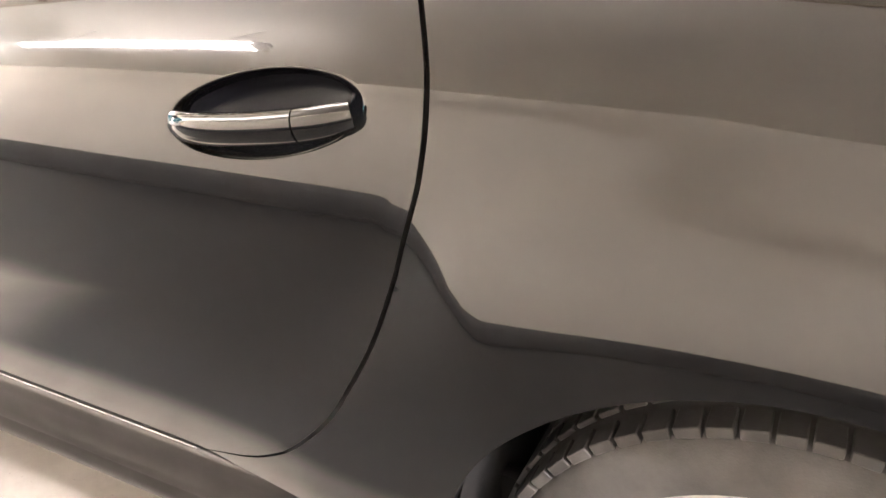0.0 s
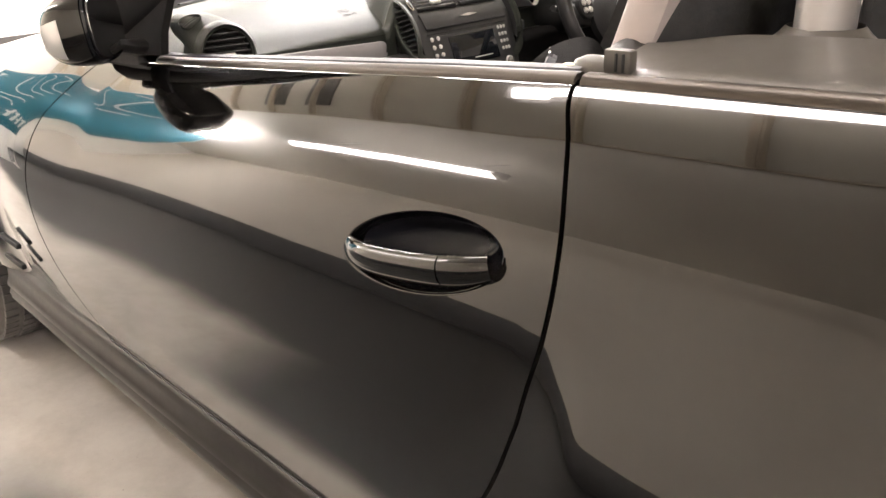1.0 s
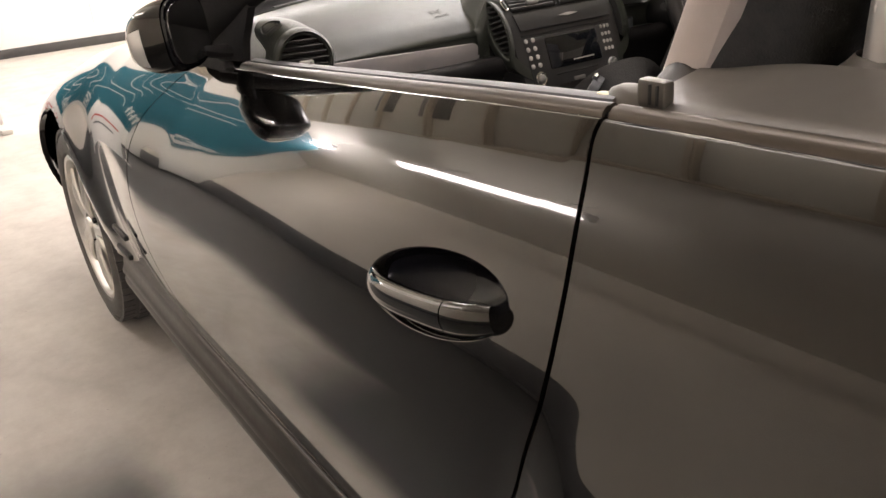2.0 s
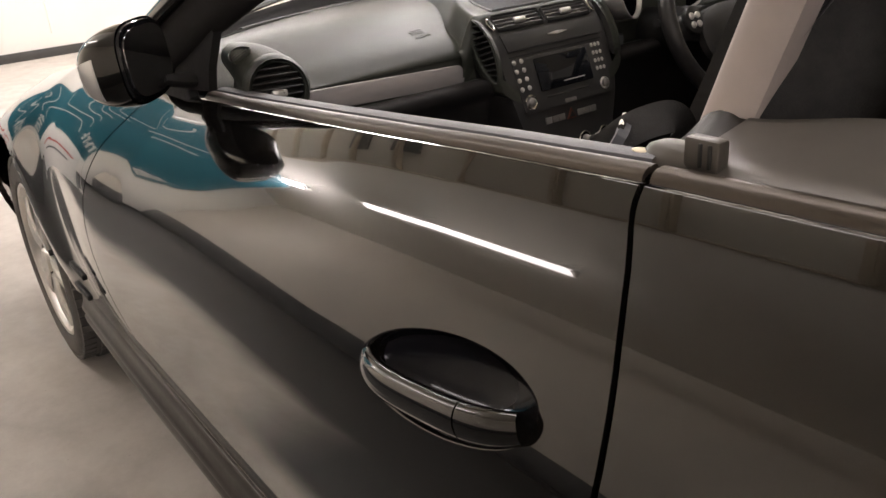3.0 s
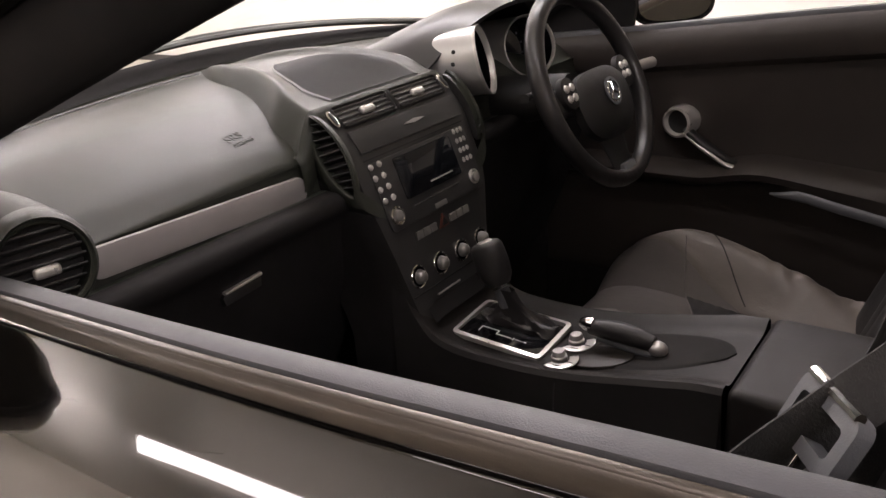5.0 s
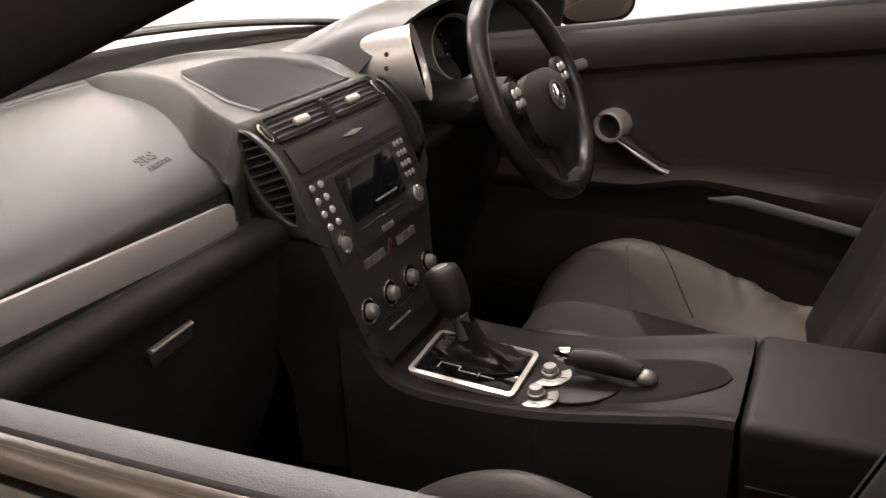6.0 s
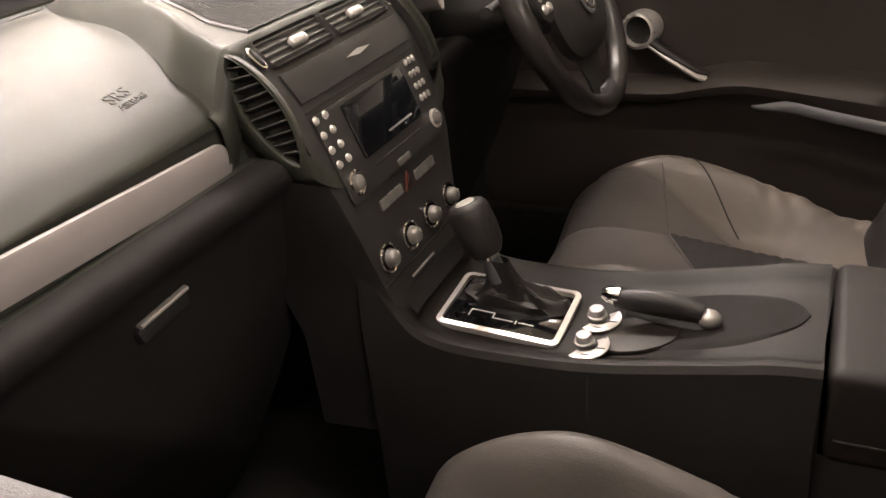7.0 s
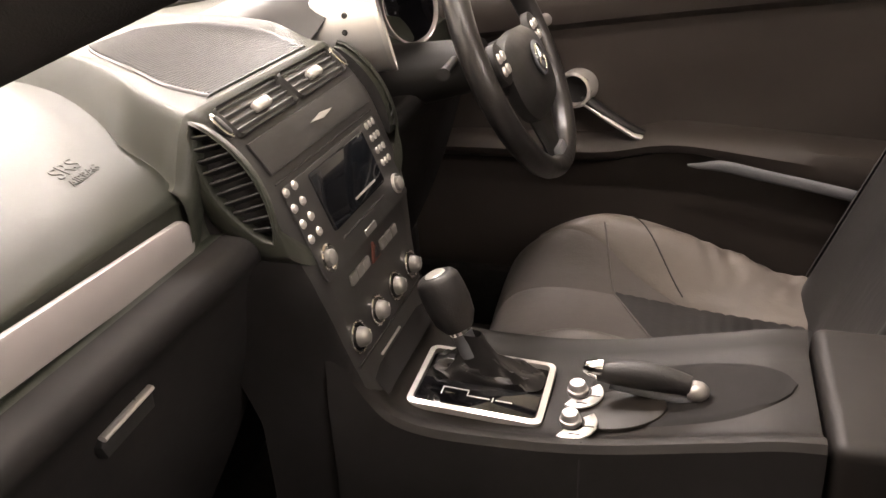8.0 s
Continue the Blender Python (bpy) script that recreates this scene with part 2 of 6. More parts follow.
def lathe(bm, profile, n=32, m=None):
    """Turns (radius, height) pairs round z, then puts the result at m."""
    rings = []
    for r, h in profile:
        ring = [bm.verts.new((r * math.cos(2 * math.pi * j / n), r * math.sin(2 * math.pi * j / n), h)) for j in range(n)] if r > 1e-5 else [bm.verts.new((0, 0, h))]
        rings.append(ring)
    for a, b in zip(rings, rings[1:]):
        for j in range(n):
            q = [a[j % len(a)], a[(j + 1) % len(a)], b[(j + 1) % len(b)], b[j % len(b)]]
            q = list(dict.fromkeys(q))
            if len(q) > 2:
                bm.faces.new(q)
    made = [v for ring in rings for v in ring]
    bmesh.ops.transform(bm, matrix=m or Matrix(), verts=made)
    return made


def sheet(bm, rows, close_u=False):
    """A grid of quads through rows of points."""
    V = [[bm.verts.new(p) for p in row] for row in rows]
    for a, b in zip(V, V[1:]):
        k = len(a)
        for j in range(k if close_u else k - 1):
            bm.faces.new((a[j], a[(j + 1) % k], b[(j + 1) % k], b[j]))
    return V


def slab(bm, outline, depth, m=None, bevel=0.0):
    """A flat outline (x, y) made depth thick along z, with rounded upper edges, put at m."""
    low = [bm.verts.new((x, y, 0)) for x, y in outline]
    f = bm.faces.new(low)
    got = bmesh.ops.extrude_face_region(bm, geom=[f])["geom"]
    top = [g for g in got if isinstance(g, bmesh.types.BMVert)]
    bmesh.ops.translate(bm, vec=(0, 0, depth), verts=top)
    made = low + top
    if bevel:
        es = [e for e in bm.edges if all(v in top for v in e.verts)]
        res = bmesh.ops.bevel(bm, geom=es, offset=bevel, segments=2, affect="EDGES", profile=0.5)
        made = [v for v in set(low) | set(top) | {v for fc in res["faces"] for v in fc.verts} if v.is_valid]
    bmesh.ops.transform(bm, matrix=m or Matrix(), verts=made)
    return made


def oval(a, b, n=28, cx=0.0, cy=0.0):
    return [(cx + a * math.cos(2 * math.pi * i / n), cy + b * math.sin(2 * math.pi * i / n)) for i in range(n)]


def round_rect(w, h, r, n=5, cx=0.0, cy=0.0):
    out = []
    for sx, sy, a0 in ((1, 1, 0), (-1, 1, 90), (-1, -1, 180), (1, -1, 270)):
        for i in range(n):
            a = radians(a0 + 90 * i / (n - 1))
            out.append((cx + sx * (w / 2 - r) + r * math.cos(a), cy + sy * (h / 2 - r) + r * math.sin(a)))
    return out


def spline(points, n):
    """n points on a smooth curve through the given ones (numbers or tuples)."""
    P = np.array(points, float)
    P = P[:, None] if P.ndim == 1 else P
    k = len(P)
    out = []
    for u in np.linspace(0, k - 1, n):
        i = min(int(u), k - 2)
        t = u - i
        p0, p1, p2, p3 = P[max(i - 1, 0)], P[i], P[i + 1], P[min(i + 2, k - 1)]
        out.append(0.5 * (2 * p1 + (p2 - p0) * t + (2 * p0 - 5 * p1 + 4 * p2 - p3) * t * t + (3 * p1 - p0 - 3 * p2 + p3) * t ** 3))
    return np.array(out)


def frame_at(origin, right, up):
    """A pose whose x runs along right, whose y along up, and whose z faces out."""
    x = Vector(right).normalized()
    z = x.cross(Vector(up)).normalized()
    y = z.cross(x)
    m = Matrix((x, y, z)).transposed().to_4x4()
    m.translation = Vector(origin)
    return m


def smooth(a, b, x):
    t = min(1.0, max(0.0, (x - a) / (b - a)))
    return t * t * (3 - 2 * t)


# ---------------- the room ----------------
X0, X1, Y0, Y1, ZC = -7.95, 5.0, -3.1, 4.2, 2.75


def room():
    bm = bmesh.new()
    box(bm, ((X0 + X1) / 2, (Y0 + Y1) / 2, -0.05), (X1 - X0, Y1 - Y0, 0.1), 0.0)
    tagged(part("floor", bm, CONCRETE), "worn pale concrete garage floor with small stains and painted-in shade", "floor", kind="structure")
    for name, c, s, mat, label in (
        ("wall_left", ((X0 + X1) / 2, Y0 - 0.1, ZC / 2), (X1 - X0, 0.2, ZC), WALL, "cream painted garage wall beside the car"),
        ("wall_right", ((X0 + X1) / 2, Y1 + 0.1, ZC / 2), (X1 - X0, 0.2, ZC), WALL_LIT, "garage wall beyond the car, paint lightened for strong light"),
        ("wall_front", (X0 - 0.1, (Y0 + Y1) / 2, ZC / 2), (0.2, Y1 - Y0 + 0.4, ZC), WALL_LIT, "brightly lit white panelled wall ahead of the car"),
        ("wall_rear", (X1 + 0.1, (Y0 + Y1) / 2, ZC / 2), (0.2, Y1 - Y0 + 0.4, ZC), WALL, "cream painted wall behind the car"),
    ):
        bm = bmesh.new()
        box(bm, c, s, 0.01)
        tagged(part(name, bm, mat), label, "wall", kind="structure")
    bm = bmesh.new()
    box(bm, ((X0 + X1) / 2, (Y0 + Y1) / 2, ZC + 0.06), (X1 - X0 + 0.4, Y1 - Y0 + 0.4, 0.12), 0.01)
    tagged(part("ceiling", bm, CEILING), "plain painted garage ceiling", "ceiling", kind="structure")
    bm = bmesh.new()
    box(bm, ((X0 + X1) / 2, (Y1 - 1.10) / 2, ZC - 0.004), (X1 - X0, Y1 + 1.10, 0.008), 0.0)
    tagged(part("ceiling_panels", bm, PANELS), "tan panels between the ceiling ribs", "ceiling", kind="structure")
    # skirting along the foot of the walls
    for name, c, s in (("baseboard_front", (X0 + 0.012, (Y0 + Y1) / 2, 0.04), (0.024, Y1 - Y0, 0.08)),
                       ("baseboard_left", ((X0 + X1) / 2, Y0 + 0.012, 0.03), (X1 - X0, 0.024, 0.06)),
                       ("baseboard_right", ((X0 + X1) / 2, Y1 - 0.012, 0.03), (X1 - X0, 0.024, 0.06))):
        bm = bmesh.new()
        box(bm, c, s, 0.004)
        tagged(part(name, bm, SKIRT), "dark painted skirting along the wall", "baseboard", kind="structure")
    # unseen dark band, added to darken what the door reflects
    bm = bmesh.new()
    box(bm, ((X0 + X1) / 2, Y0 + 0.004, 0.25), (X1 - X0, 0.012, 0.50), 0.003)
    tagged(part("dado", bm, REFLECT_DARK), "dark grey band added along the wall foot to darken the door's reflection", "wall band", kind="structure")
    # joints between the panels of the front wall
    bm = bmesh.new()
    for k in range(7):
        box(bm, (X0 + 0.004, Y0 + 0.5 + k * 1.05, 1.45), (0.012, 0.018, 2.5), 0.003)
    tagged(part("trim", bm, CEILING), "thin cover strips over the wall panel joints", "trim", kind="structure")


def ceiling_light(m, glass_tube=None):
    """A twin fluorescent batten: enamelled tray, end caps and one tube."""
    thing = new("ceiling_light")
    bm = bmesh.new()
    box(bm, (0, 0, -0.035), (1.78, 0.05, 0.035), 0.008)
    part("tray", bm, ENAMEL, thing)
    for x in (-0.6, 0.6):
        bm = bmesh.new()
        sweep(bm, [(x, 0, -0.02), (x, 0, 0.14), (x, 0, 0.30)], 0.005, n=8, up=(1, 0, 0))
        part("hanger", bm, ENAMEL, thing)
    for x in (-0.875, 0.875):
        bm = bmesh.new()
        box(bm, (x, 0, -0.075), (0.03, 0.11, 0.05), 0.006)
        part("end_cap", bm, ENAMEL, thing)
    bm = bmesh.new()
    sweep(bm, [(-0.86, 0, -0.08), (0, 0, -0.08), (0.86, 0, -0.08)], 0.058, 0.024, n=16)
    part("tube", bm, glass_tube or TUBE, thing, "glowing warm white glass tube")
    thing.matrix_basis = m
    return tagged(thing, "white fluorescent batten with one glowing tube under the ceiling", "ceiling light", group="garage ceiling lights")


room()
LZ = ZC - 0.30
# these two battens glow weaker, to keep the wall beside the car dim
dim_light = ceiling_light(pose(-2.6, -1.80, LZ), DIM_TUBE)
copy_thing(dim_light, pose(-0.60, -0.54, LZ))
first_light = ceiling_light(pose(-5.6, -1.80, LZ))
# unseen battens, added to brighten the cabin, the far walls and the rear
for lx, ly in ((-1.7, 0.9), (-4.1, 0.6), (-6.3, 0.6), (-1.6, 3.0), (-4.4, 3.0), (-7.0, 2.6), (2.5, -1.9)):
    copy_thing(first_light, pose(lx, ly, LZ))


def banner():
    """A tall teal vinyl banner in a floor stand, with pale swirls and unreadable lettering, and a white board at its foot."""
    thing = new("banner_stand")
    wx = -5.0
    bm = bmesh.new()
    box(bm, (wx, -1.30, 1.52), (0.012, 1.14, 1.52), 0.004)
    part("sheet", bm, TEAL, thing)
    for k in range(7):
        bm = bmesh.new()
        pts = [(wx + 0.012, -1.34 + 0.54 * u, 1.02 + 0.18 * k + 0.11 * math.sin(6 * u + 0.5 * k)) for u in np.linspace(0, 1, 28)]
        sweep(bm, pts, 0.003, 0.009, n=6)
        part("swirl", bm, WHITE, thing)
    for k in range(4):
        bm = bmesh.new()
        box(bm, (wx + 0.012, -1.80 + 0.11 * k, 1.12), (0.006, 0.05, 0.26), 0.002, Matrix())
        box(bm, (wx + 0.012, -1.78 + 0.11 * k, 1.20 - 0.09 * (k % 2)), (0.006, 0.09, 0.05), 0.002)
        part("lettering_bar", bm, WHITE, thing)
    for y in (-1.88, -0.72):
        bm = bmesh.new()
        sweep(bm, [(wx - 0.02, y, 0.03), (wx - 0.02, y, 1.2), (wx - 0.02, y, 2.29)], 0.012, n=10, up=(1, 0, 0))
        part("post", bm, ALLOY, thing)
        bm = bmesh.new()
        box(bm, (wx - 0.02, y, 0.015), (0.36, 0.06, 0.03), 0.006)
        part("foot", bm, ALLOY, thing)
    tagged(thing, "teal vinyl banner with pale swirls in a floor stand", "banner")
    sign = new("sign_board")
    bm = bmesh.new()
    box(bm, (wx + 0.03, -1.28, 0.38), (0.02, 0.9, 0.70), 0.004)
    part("board", bm, WHITE, sign)
    for k in range(2):
        bm = bmesh.new()
        box(bm, (wx + 0.043, -1.28, 0.52 - 0.14 * k), (0.006, 0.6 - 0.2 * k, 0.035), 0.002)
        part("lettering_bar", bm, RED if k == 0 else SLATE, sign)
    tagged(sign, "white board with red and grey lettering below the banner", "sign")


banner()
# ribs and a long edge strip under the middle of the ceiling, with two dark hatches between them
RIB_Y = (-1.08 + Y1) / 2
beam = new("ceiling_beam")
bm = bmesh.new()
box(bm, (0, 0, 0), (0.055, Y1 + 1.08, 0.05), 0.012)
part("joist", bm, PILASTER, beam)
bm = bmesh.new()
box(bm, (0, 0, -0.027), (0.03, Y1 + 1.08, 0.01), 0.003)
part("flange", bm, PILASTER, beam)
beam.matrix_basis = pose(-6.98, RIB_Y, ZC - 0.025)
tagged(beam, "tan painted steel rib spanning the ceiling", "beam", group="ribs across the ceiling")
for k in range(1, 13):
    copy_thing(beam, pose(-6.98 + 0.70 * k, RIB_Y, ZC - 0.025))
bm = bmesh.new()
box(bm, ((X0 + X1) / 2, -1.10, ZC - 0.012), (X1 - X0, 0.035, 0.024), 0.006)
tagged(part("ceiling_trim", bm, PILASTER), "long tan strip along the edge of the ceiling panels", "trim", kind="structure")
for hx in (-3.45, -4.15):
    hatch = new("ceiling_hatch")
    bm = bmesh.new()
    box(bm, (hx, -0.55, ZC - 0.010), (0.34, 0.50, 0.02), 0.004)
    part("panel", bm, SKIRT, hatch)
    bm = bmesh.new()
    box(bm, (hx, -0.55, ZC - 0.024), (0.06, 0.02, 0.012), 0.003)
    part("latch", bm, SLATE, hatch)
    tagged(hatch, "dark hatch set between the ceiling ribs", "hatch", group="dark ceiling hatches")

# ---------------- the car: body ----------------
car = tagged(new("car"), "dark brown-grey two-seat roadster parked with its roof down", "car")

BELT_X = [-2.75, -2.45, -2.15, -1.85, -1.6, -1.3, -1.0, -0.79, -0.59, -0.40, -0.184, 0.0, 0.3, 0.7, 1.1, 1.35]
BELT_Z = [0.60, 0.70, 0.785, 0.842, 0.868, 0.884, 0.894, 0.9125, 0.932, 0.950, 0.969, 0.983, 0.998, 0.995, 0.955, 0.90]
FOOT = 0.345
SECTION = spline([(0.345, 0.829), (0.39, 0.838), (0.46, 0.852), (0.56, 0.866), (0.66, 0.8725), (0.74, 0.871), (0.80, 0.860), (0.85, 0.840), (0.89, 0.814),
                  (0.925, 0.784), (0.950, 0.755), (0.965, 0.735), (0.974, 0.722)], 160)
FAR_OUT, FAR_UP = 0.022, 0.024
REAR_HUB, FRONT_HUB = (0.43, 0.304), (-2.0, 0.304)
REAR_ARCH, FRONT_ARCH = (0.427, 0.376, 0.319), (-2.0, 0.315, 0.352)


def belt(x):
    return float(np.interp(x, BELT_X, BELT_Z))


def skin(x, s, side=-1):
    """A point of the body's side: s runs from the sill (0) to the belt line (1)."""
    z_ref, y = [float(np.interp(s, np.linspace(0, 1, 160), SECTION[:, k])) for k in (0, 1)]
    h = (z_ref - FOOT) / (0.974 - FOOT)
    z = FOOT + h * (belt(x) - 0.009 - FOOT)
    y -= 0.030 * smooth(0.3, 1.1, -x) * h ** 1.5 + 0.028 * smooth(1.2, 1.8, -x)
    y -= 1.0 * max(0, -x - 2.35) ** 2 + 0.4 * max(0, x - 0.85) ** 2
    for hub, amount, spread, blend in ((REAR_ARCH, 0.36, 0.012, smooth(0.03 - 1.6 * max(0.0, 0.70 - z), 0.14 + 0.8 * max(0.0, 0.70 - z), x)), (FRONT_HUB, 0.040, 0.10, smooth(1.3, 1.6, -x))):
        r = math.hypot(x - hub[0], z - hub[1])
        if hub[0] > 0:
            q = math.hypot(0.65 * (x - hub[0]), z - hub[1])
            y += amount * blend * spread * (math.log1p(math.exp((0.46 - q) / spread)) - math.log1p(math.exp((0.34 - q) / spread)))
        else:
            y += amount * blend * math.exp(-((r - 0.36) / spread) ** 2)
    if side > 0:
        y, z = y + FAR_OUT * h, z + FAR_UP * h
    return Vector((x, side * y, z))


def edge_curve(points):
    zs, xs = zip(*sorted(points))
    dense_z, dense_x = spline(zs, 120)[:, 0], spline(xs, 120)[:, 0]
    return lambda z: float(np.interp(z, dense_z, dense_x))


rear_cut = edge_curve([(0.99, -0.002), (0.966, 0.006), (0.93, 0.040), (0.88, 0.068), (0.84, 0.079), (0.80, 0.081), (0.756, 0.075), (0.643, 0.046), (0.56, 0.006),
                       (0.505, -0.028), (0.44, -0.085), (0.405, -0.128), (0.375, -0.18), (0.345, -0.27)])
front_cut = edge_curve([(0.91, -1.12), (0.84, -1.15), (0.766, -1.20), (0.617, -1.24), (0.492, -1.20), (0.40, -1.12), (0.345, -1.05)])


def at_edge(cut, s, side, shift=0.0):
    x = cut(0.7)
    for _ in range(6):
        x = cut(skin(x, s, side).z)
    return x + shift


def return_edges(bm, vec):
    """Turns the open edges of a panel inwards, so that its gaps have depth."""
    es = [e for e in bm.edges if len(e.link_faces) == 1]
    got = bmesh.ops.extrude_edge_only(bm, edges=es)["geom"]
    bmesh.ops.translate(bm, vec=vec, verts=[g for g in got if isinstance(g, bmesh.types.BMVert)])


def cut_arch(bm, hub, side):
    """Opens a wheel arch in a panel and draws its rim onto the circle."""
    gone = [f for f in bm.faces if math.hypot(f.calc_center_median().x - hub[0], f.calc_center_median().z - hub[1]) < hub[2]]
    bmesh.ops.delete(bm, geom=gone, context="FACES")
    for v in bm.verts:
        r = math.hypot(v.co.x - hub[0], v.co.z - hub[1])
        if v.is_boundary and r < hub[2] + (0.03 if v.co.z > 0.40 else 0.012) and r > 0.2:
            k = hub[2] / r
            v.co.x, v.co.z = hub[0] + (v.co.x - hub[0]) * k, max(hub[1] + (v.co.z - hub[1]) * k, 0.2)


CUP_X, CUP_Z, CUP_A, CUP_B = -0.090, 0.818, 0.105, 0.037


def cup_point(r, a, depth):
    """A point of the handle scoop: r and a round its middle, depth below the door's skin."""
    x = CUP_X + CUP_A * r * math.cos(a)
    z = CUP_Z + 0.17 * (x - CUP_X) + CUP_B * r * math.sin(a)
    grid = np.linspace(0.2, 1, 60)
    s = float(np.interp(z, [skin(x, g, -1).z for g in grid], grid))
    return skin(x, s, -1) + Vector((0, depth, 0))


def side_panel(name, left, right, us, ss, side, parent, label="", hub=None, dent=False):
    bm = bmesh.new()
    rows = []
    for s in ss:
        xl, xr = left(s), right(s)
        row = []
        for u in us:
            p = skin(xl + (xr - xl) * u, s, side)
            row.append(p)
        rows.append(row)
    sheet(bm, rows)
    if dent:
        def reach(x, z):
            return math.hypot((x - CUP_X) / CUP_A, (z - CUP_Z - 0.17 * (x - CUP_X)) / CUP_B)
        bmesh.ops.delete(bm, geom=[f for f in bm.faces if reach(f.calc_center_median().x, f.calc_center_median().z) < 1.07], context="FACES")
        for v in bm.verts:
            r = reach(v.co.x, v.co.z)
            if v.is_boundary and 0.8 < r < 1.3:
                v.co = cup_point(1.07, math.atan2((v.co.z - CUP_Z - 0.17 * (v.co.x - CUP_X)) / CUP_B, (v.co.x - CUP_X) / CUP_A), 0.0)
    if hub:
        cut_arch(bm, hub, side)
    return_edges(bm, (0, -side * 0.016, 0))
    made = part(name, bm, PAINT, parent, label, sharp=50)
    if dent:
        angles = np.linspace(0, 2 * math.pi, 96, endpoint=False)
        rim = bmesh.new()
        sheet(rim, [[cup_point(r, a, d) for a in angles] for r, d in ((1.12, 0.0006), (1.075, -0.0002), (1.04, 0.0006), (1.01, 0.0026), (0.98, 0.0065), (0.955, 0.013), (0.95, 0.018))], close_u=True)
        part("cup_rim", rim, PAINT, made, "rounded painted rim of the handle scoop", sharp=80)
        # bowl in near black with little gloss, darker than its painted rim
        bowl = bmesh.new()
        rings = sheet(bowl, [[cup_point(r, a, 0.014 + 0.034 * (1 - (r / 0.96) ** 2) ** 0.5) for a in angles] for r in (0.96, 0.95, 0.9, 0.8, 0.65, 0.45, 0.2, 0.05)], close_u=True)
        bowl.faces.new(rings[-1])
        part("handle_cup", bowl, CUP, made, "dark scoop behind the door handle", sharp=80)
    return made


dense = sorted(set(list(np.linspace(0, 0.70, 36)) + list(np.linspace(0.70, 0.985, 96)) + [1.0]))
door_s = sorted(set(list(np.linspace(0, 0.40, 20)) + list(np.linspace(0.40, 0.64, 56)) + list(np.linspace(0.64, 1.0, 30))))
door = side_panel("door", lambda s: at_edge(front_cut, s, -1, 0.0025), lambda s: at_edge(rear_cut, s, -1, -0.0028), dense, door_s, -1, car,
                  "closed brown-grey door with its window lowered", dent=True)
side_panel("rear_wing", lambda s: at_edge(rear_cut, s, -1, 0.0028), lambda s: 1.30, np.linspace(0, 1, 170) ** 1.3, np.linspace(0, 1, 90), -1, car, hub=REAR_ARCH)
side_panel("front_wing", lambda s: -2.72, lambda s: at_edge(front_cut, s, -1, -0.0025), np.linspace(0, 1, 90), np.linspace(0, 1, 50), -1, car, hub=FRONT_ARCH)
far_door = side_panel("door", lambda s: at_edge(front_cut, s, 1, 0.003), lambda s: at_edge(rear_cut, s, 1, -0.003), np.linspace(0, 1, 40), np.linspace(0, 1, 30), 1, car,
                      "far door with dark inner panel and bright pull handle")
side_panel("rear_wing", lambda s: at_edge(rear_cut, s, 1, 0.003), lambda s: 1.30, np.linspace(0, 1, 50), np.linspace(0, 1, 30), 1, car, hub=REAR_ARCH)
side_panel("front_wing", lambda s: -2.72, lambda s: at_edge(front_cut, s, 1, -0.003), np.linspace(0, 1, 50), np.linspace(0, 1, 30), 1, car, hub=FRONT_ARCH)

for side in (-1, 1):
    # the black rubber behind the door gaps
    for cut, name in ((rear_cut, "door_gap_seal"), (front_cut, "door_gap_seal")):
        bm = bmesh.new()
        rows = []
        for s in np.linspace(0, 0.975, 40):
            x = at_edge(cut, s, side)
            rows.append([skin(x + d, s, side) + Vector((0, -side * 0.013, 0)) for d in (-0.02, 0.0, 0.02)])
        sheet(bm, rows)
        return_edges(bm, (0, -side * 0.01, 0))
        part(name, bm, RUBBER, car)
    # sill under the door, with its step and rolled lower edge
    bm = bmesh.new()
    prof = [(0.800, 0.352), (0.831, 0.343), (0.8355, 0.337), (0.8365, 0.318), (0.8385, 0.300), (0.8425, 0.291), (0.8455, 0.285), (0.8450, 0.276), (0.8405, 0.272), (0.8410, 0.266), (0.8450, 0.259), (0.8425, 0.240), (0.82, 0.212), (0.78, 0.198)]
    sheet(bm, [[(x, side * (y - 0.006 * smooth(1.2, 1.7, -x)), z) for y, z in prof] for x in np.linspace(-1.66, 0.13, 40)])
    part("sill", bm, SILL, car, "painted sill with a raised lip below the door")
    # chrome strip modelled in place of the highlight on the door's lower edge
    bm = bmesh.new()
    sheet(bm, [[(x, side * y, z) for y, z in ((0.8315, 0.3475), (0.8325, 0.3455), (0.8305, 0.3445))] for x in np.linspace(-1.05, -0.27, 20)])
    part("door_edge_strip", bm, CHROME, car, "thin chrome strip as the highlight along the door's foot")

# door rail, crease and window seal along the belt line
RAIL_PROF = [(0.7235, -0.012), (0.722, -0.0165), (0.7195, -0.0165), (0.7180, -0.0105), (0.7165, -0.0095), (0.7155, -0.0050), (0.7120, -0.0010), (0.7080, 0.0008), (0.7065, -0.0004), (0.7045, 0.0010), (0.7000, 0.0008),
             (0.6980, -0.0015), (0.6965, -0.006)]


def lean(x):
    return 0.030 * smooth(0.3, 1.1, -x)


def far(side, dy, dz):
    """Moves a fitting of the far door onto that door's own belt line."""
    return (dy + FAR_OUT, dz + FAR_UP) if side > 0 else (dy, dz)


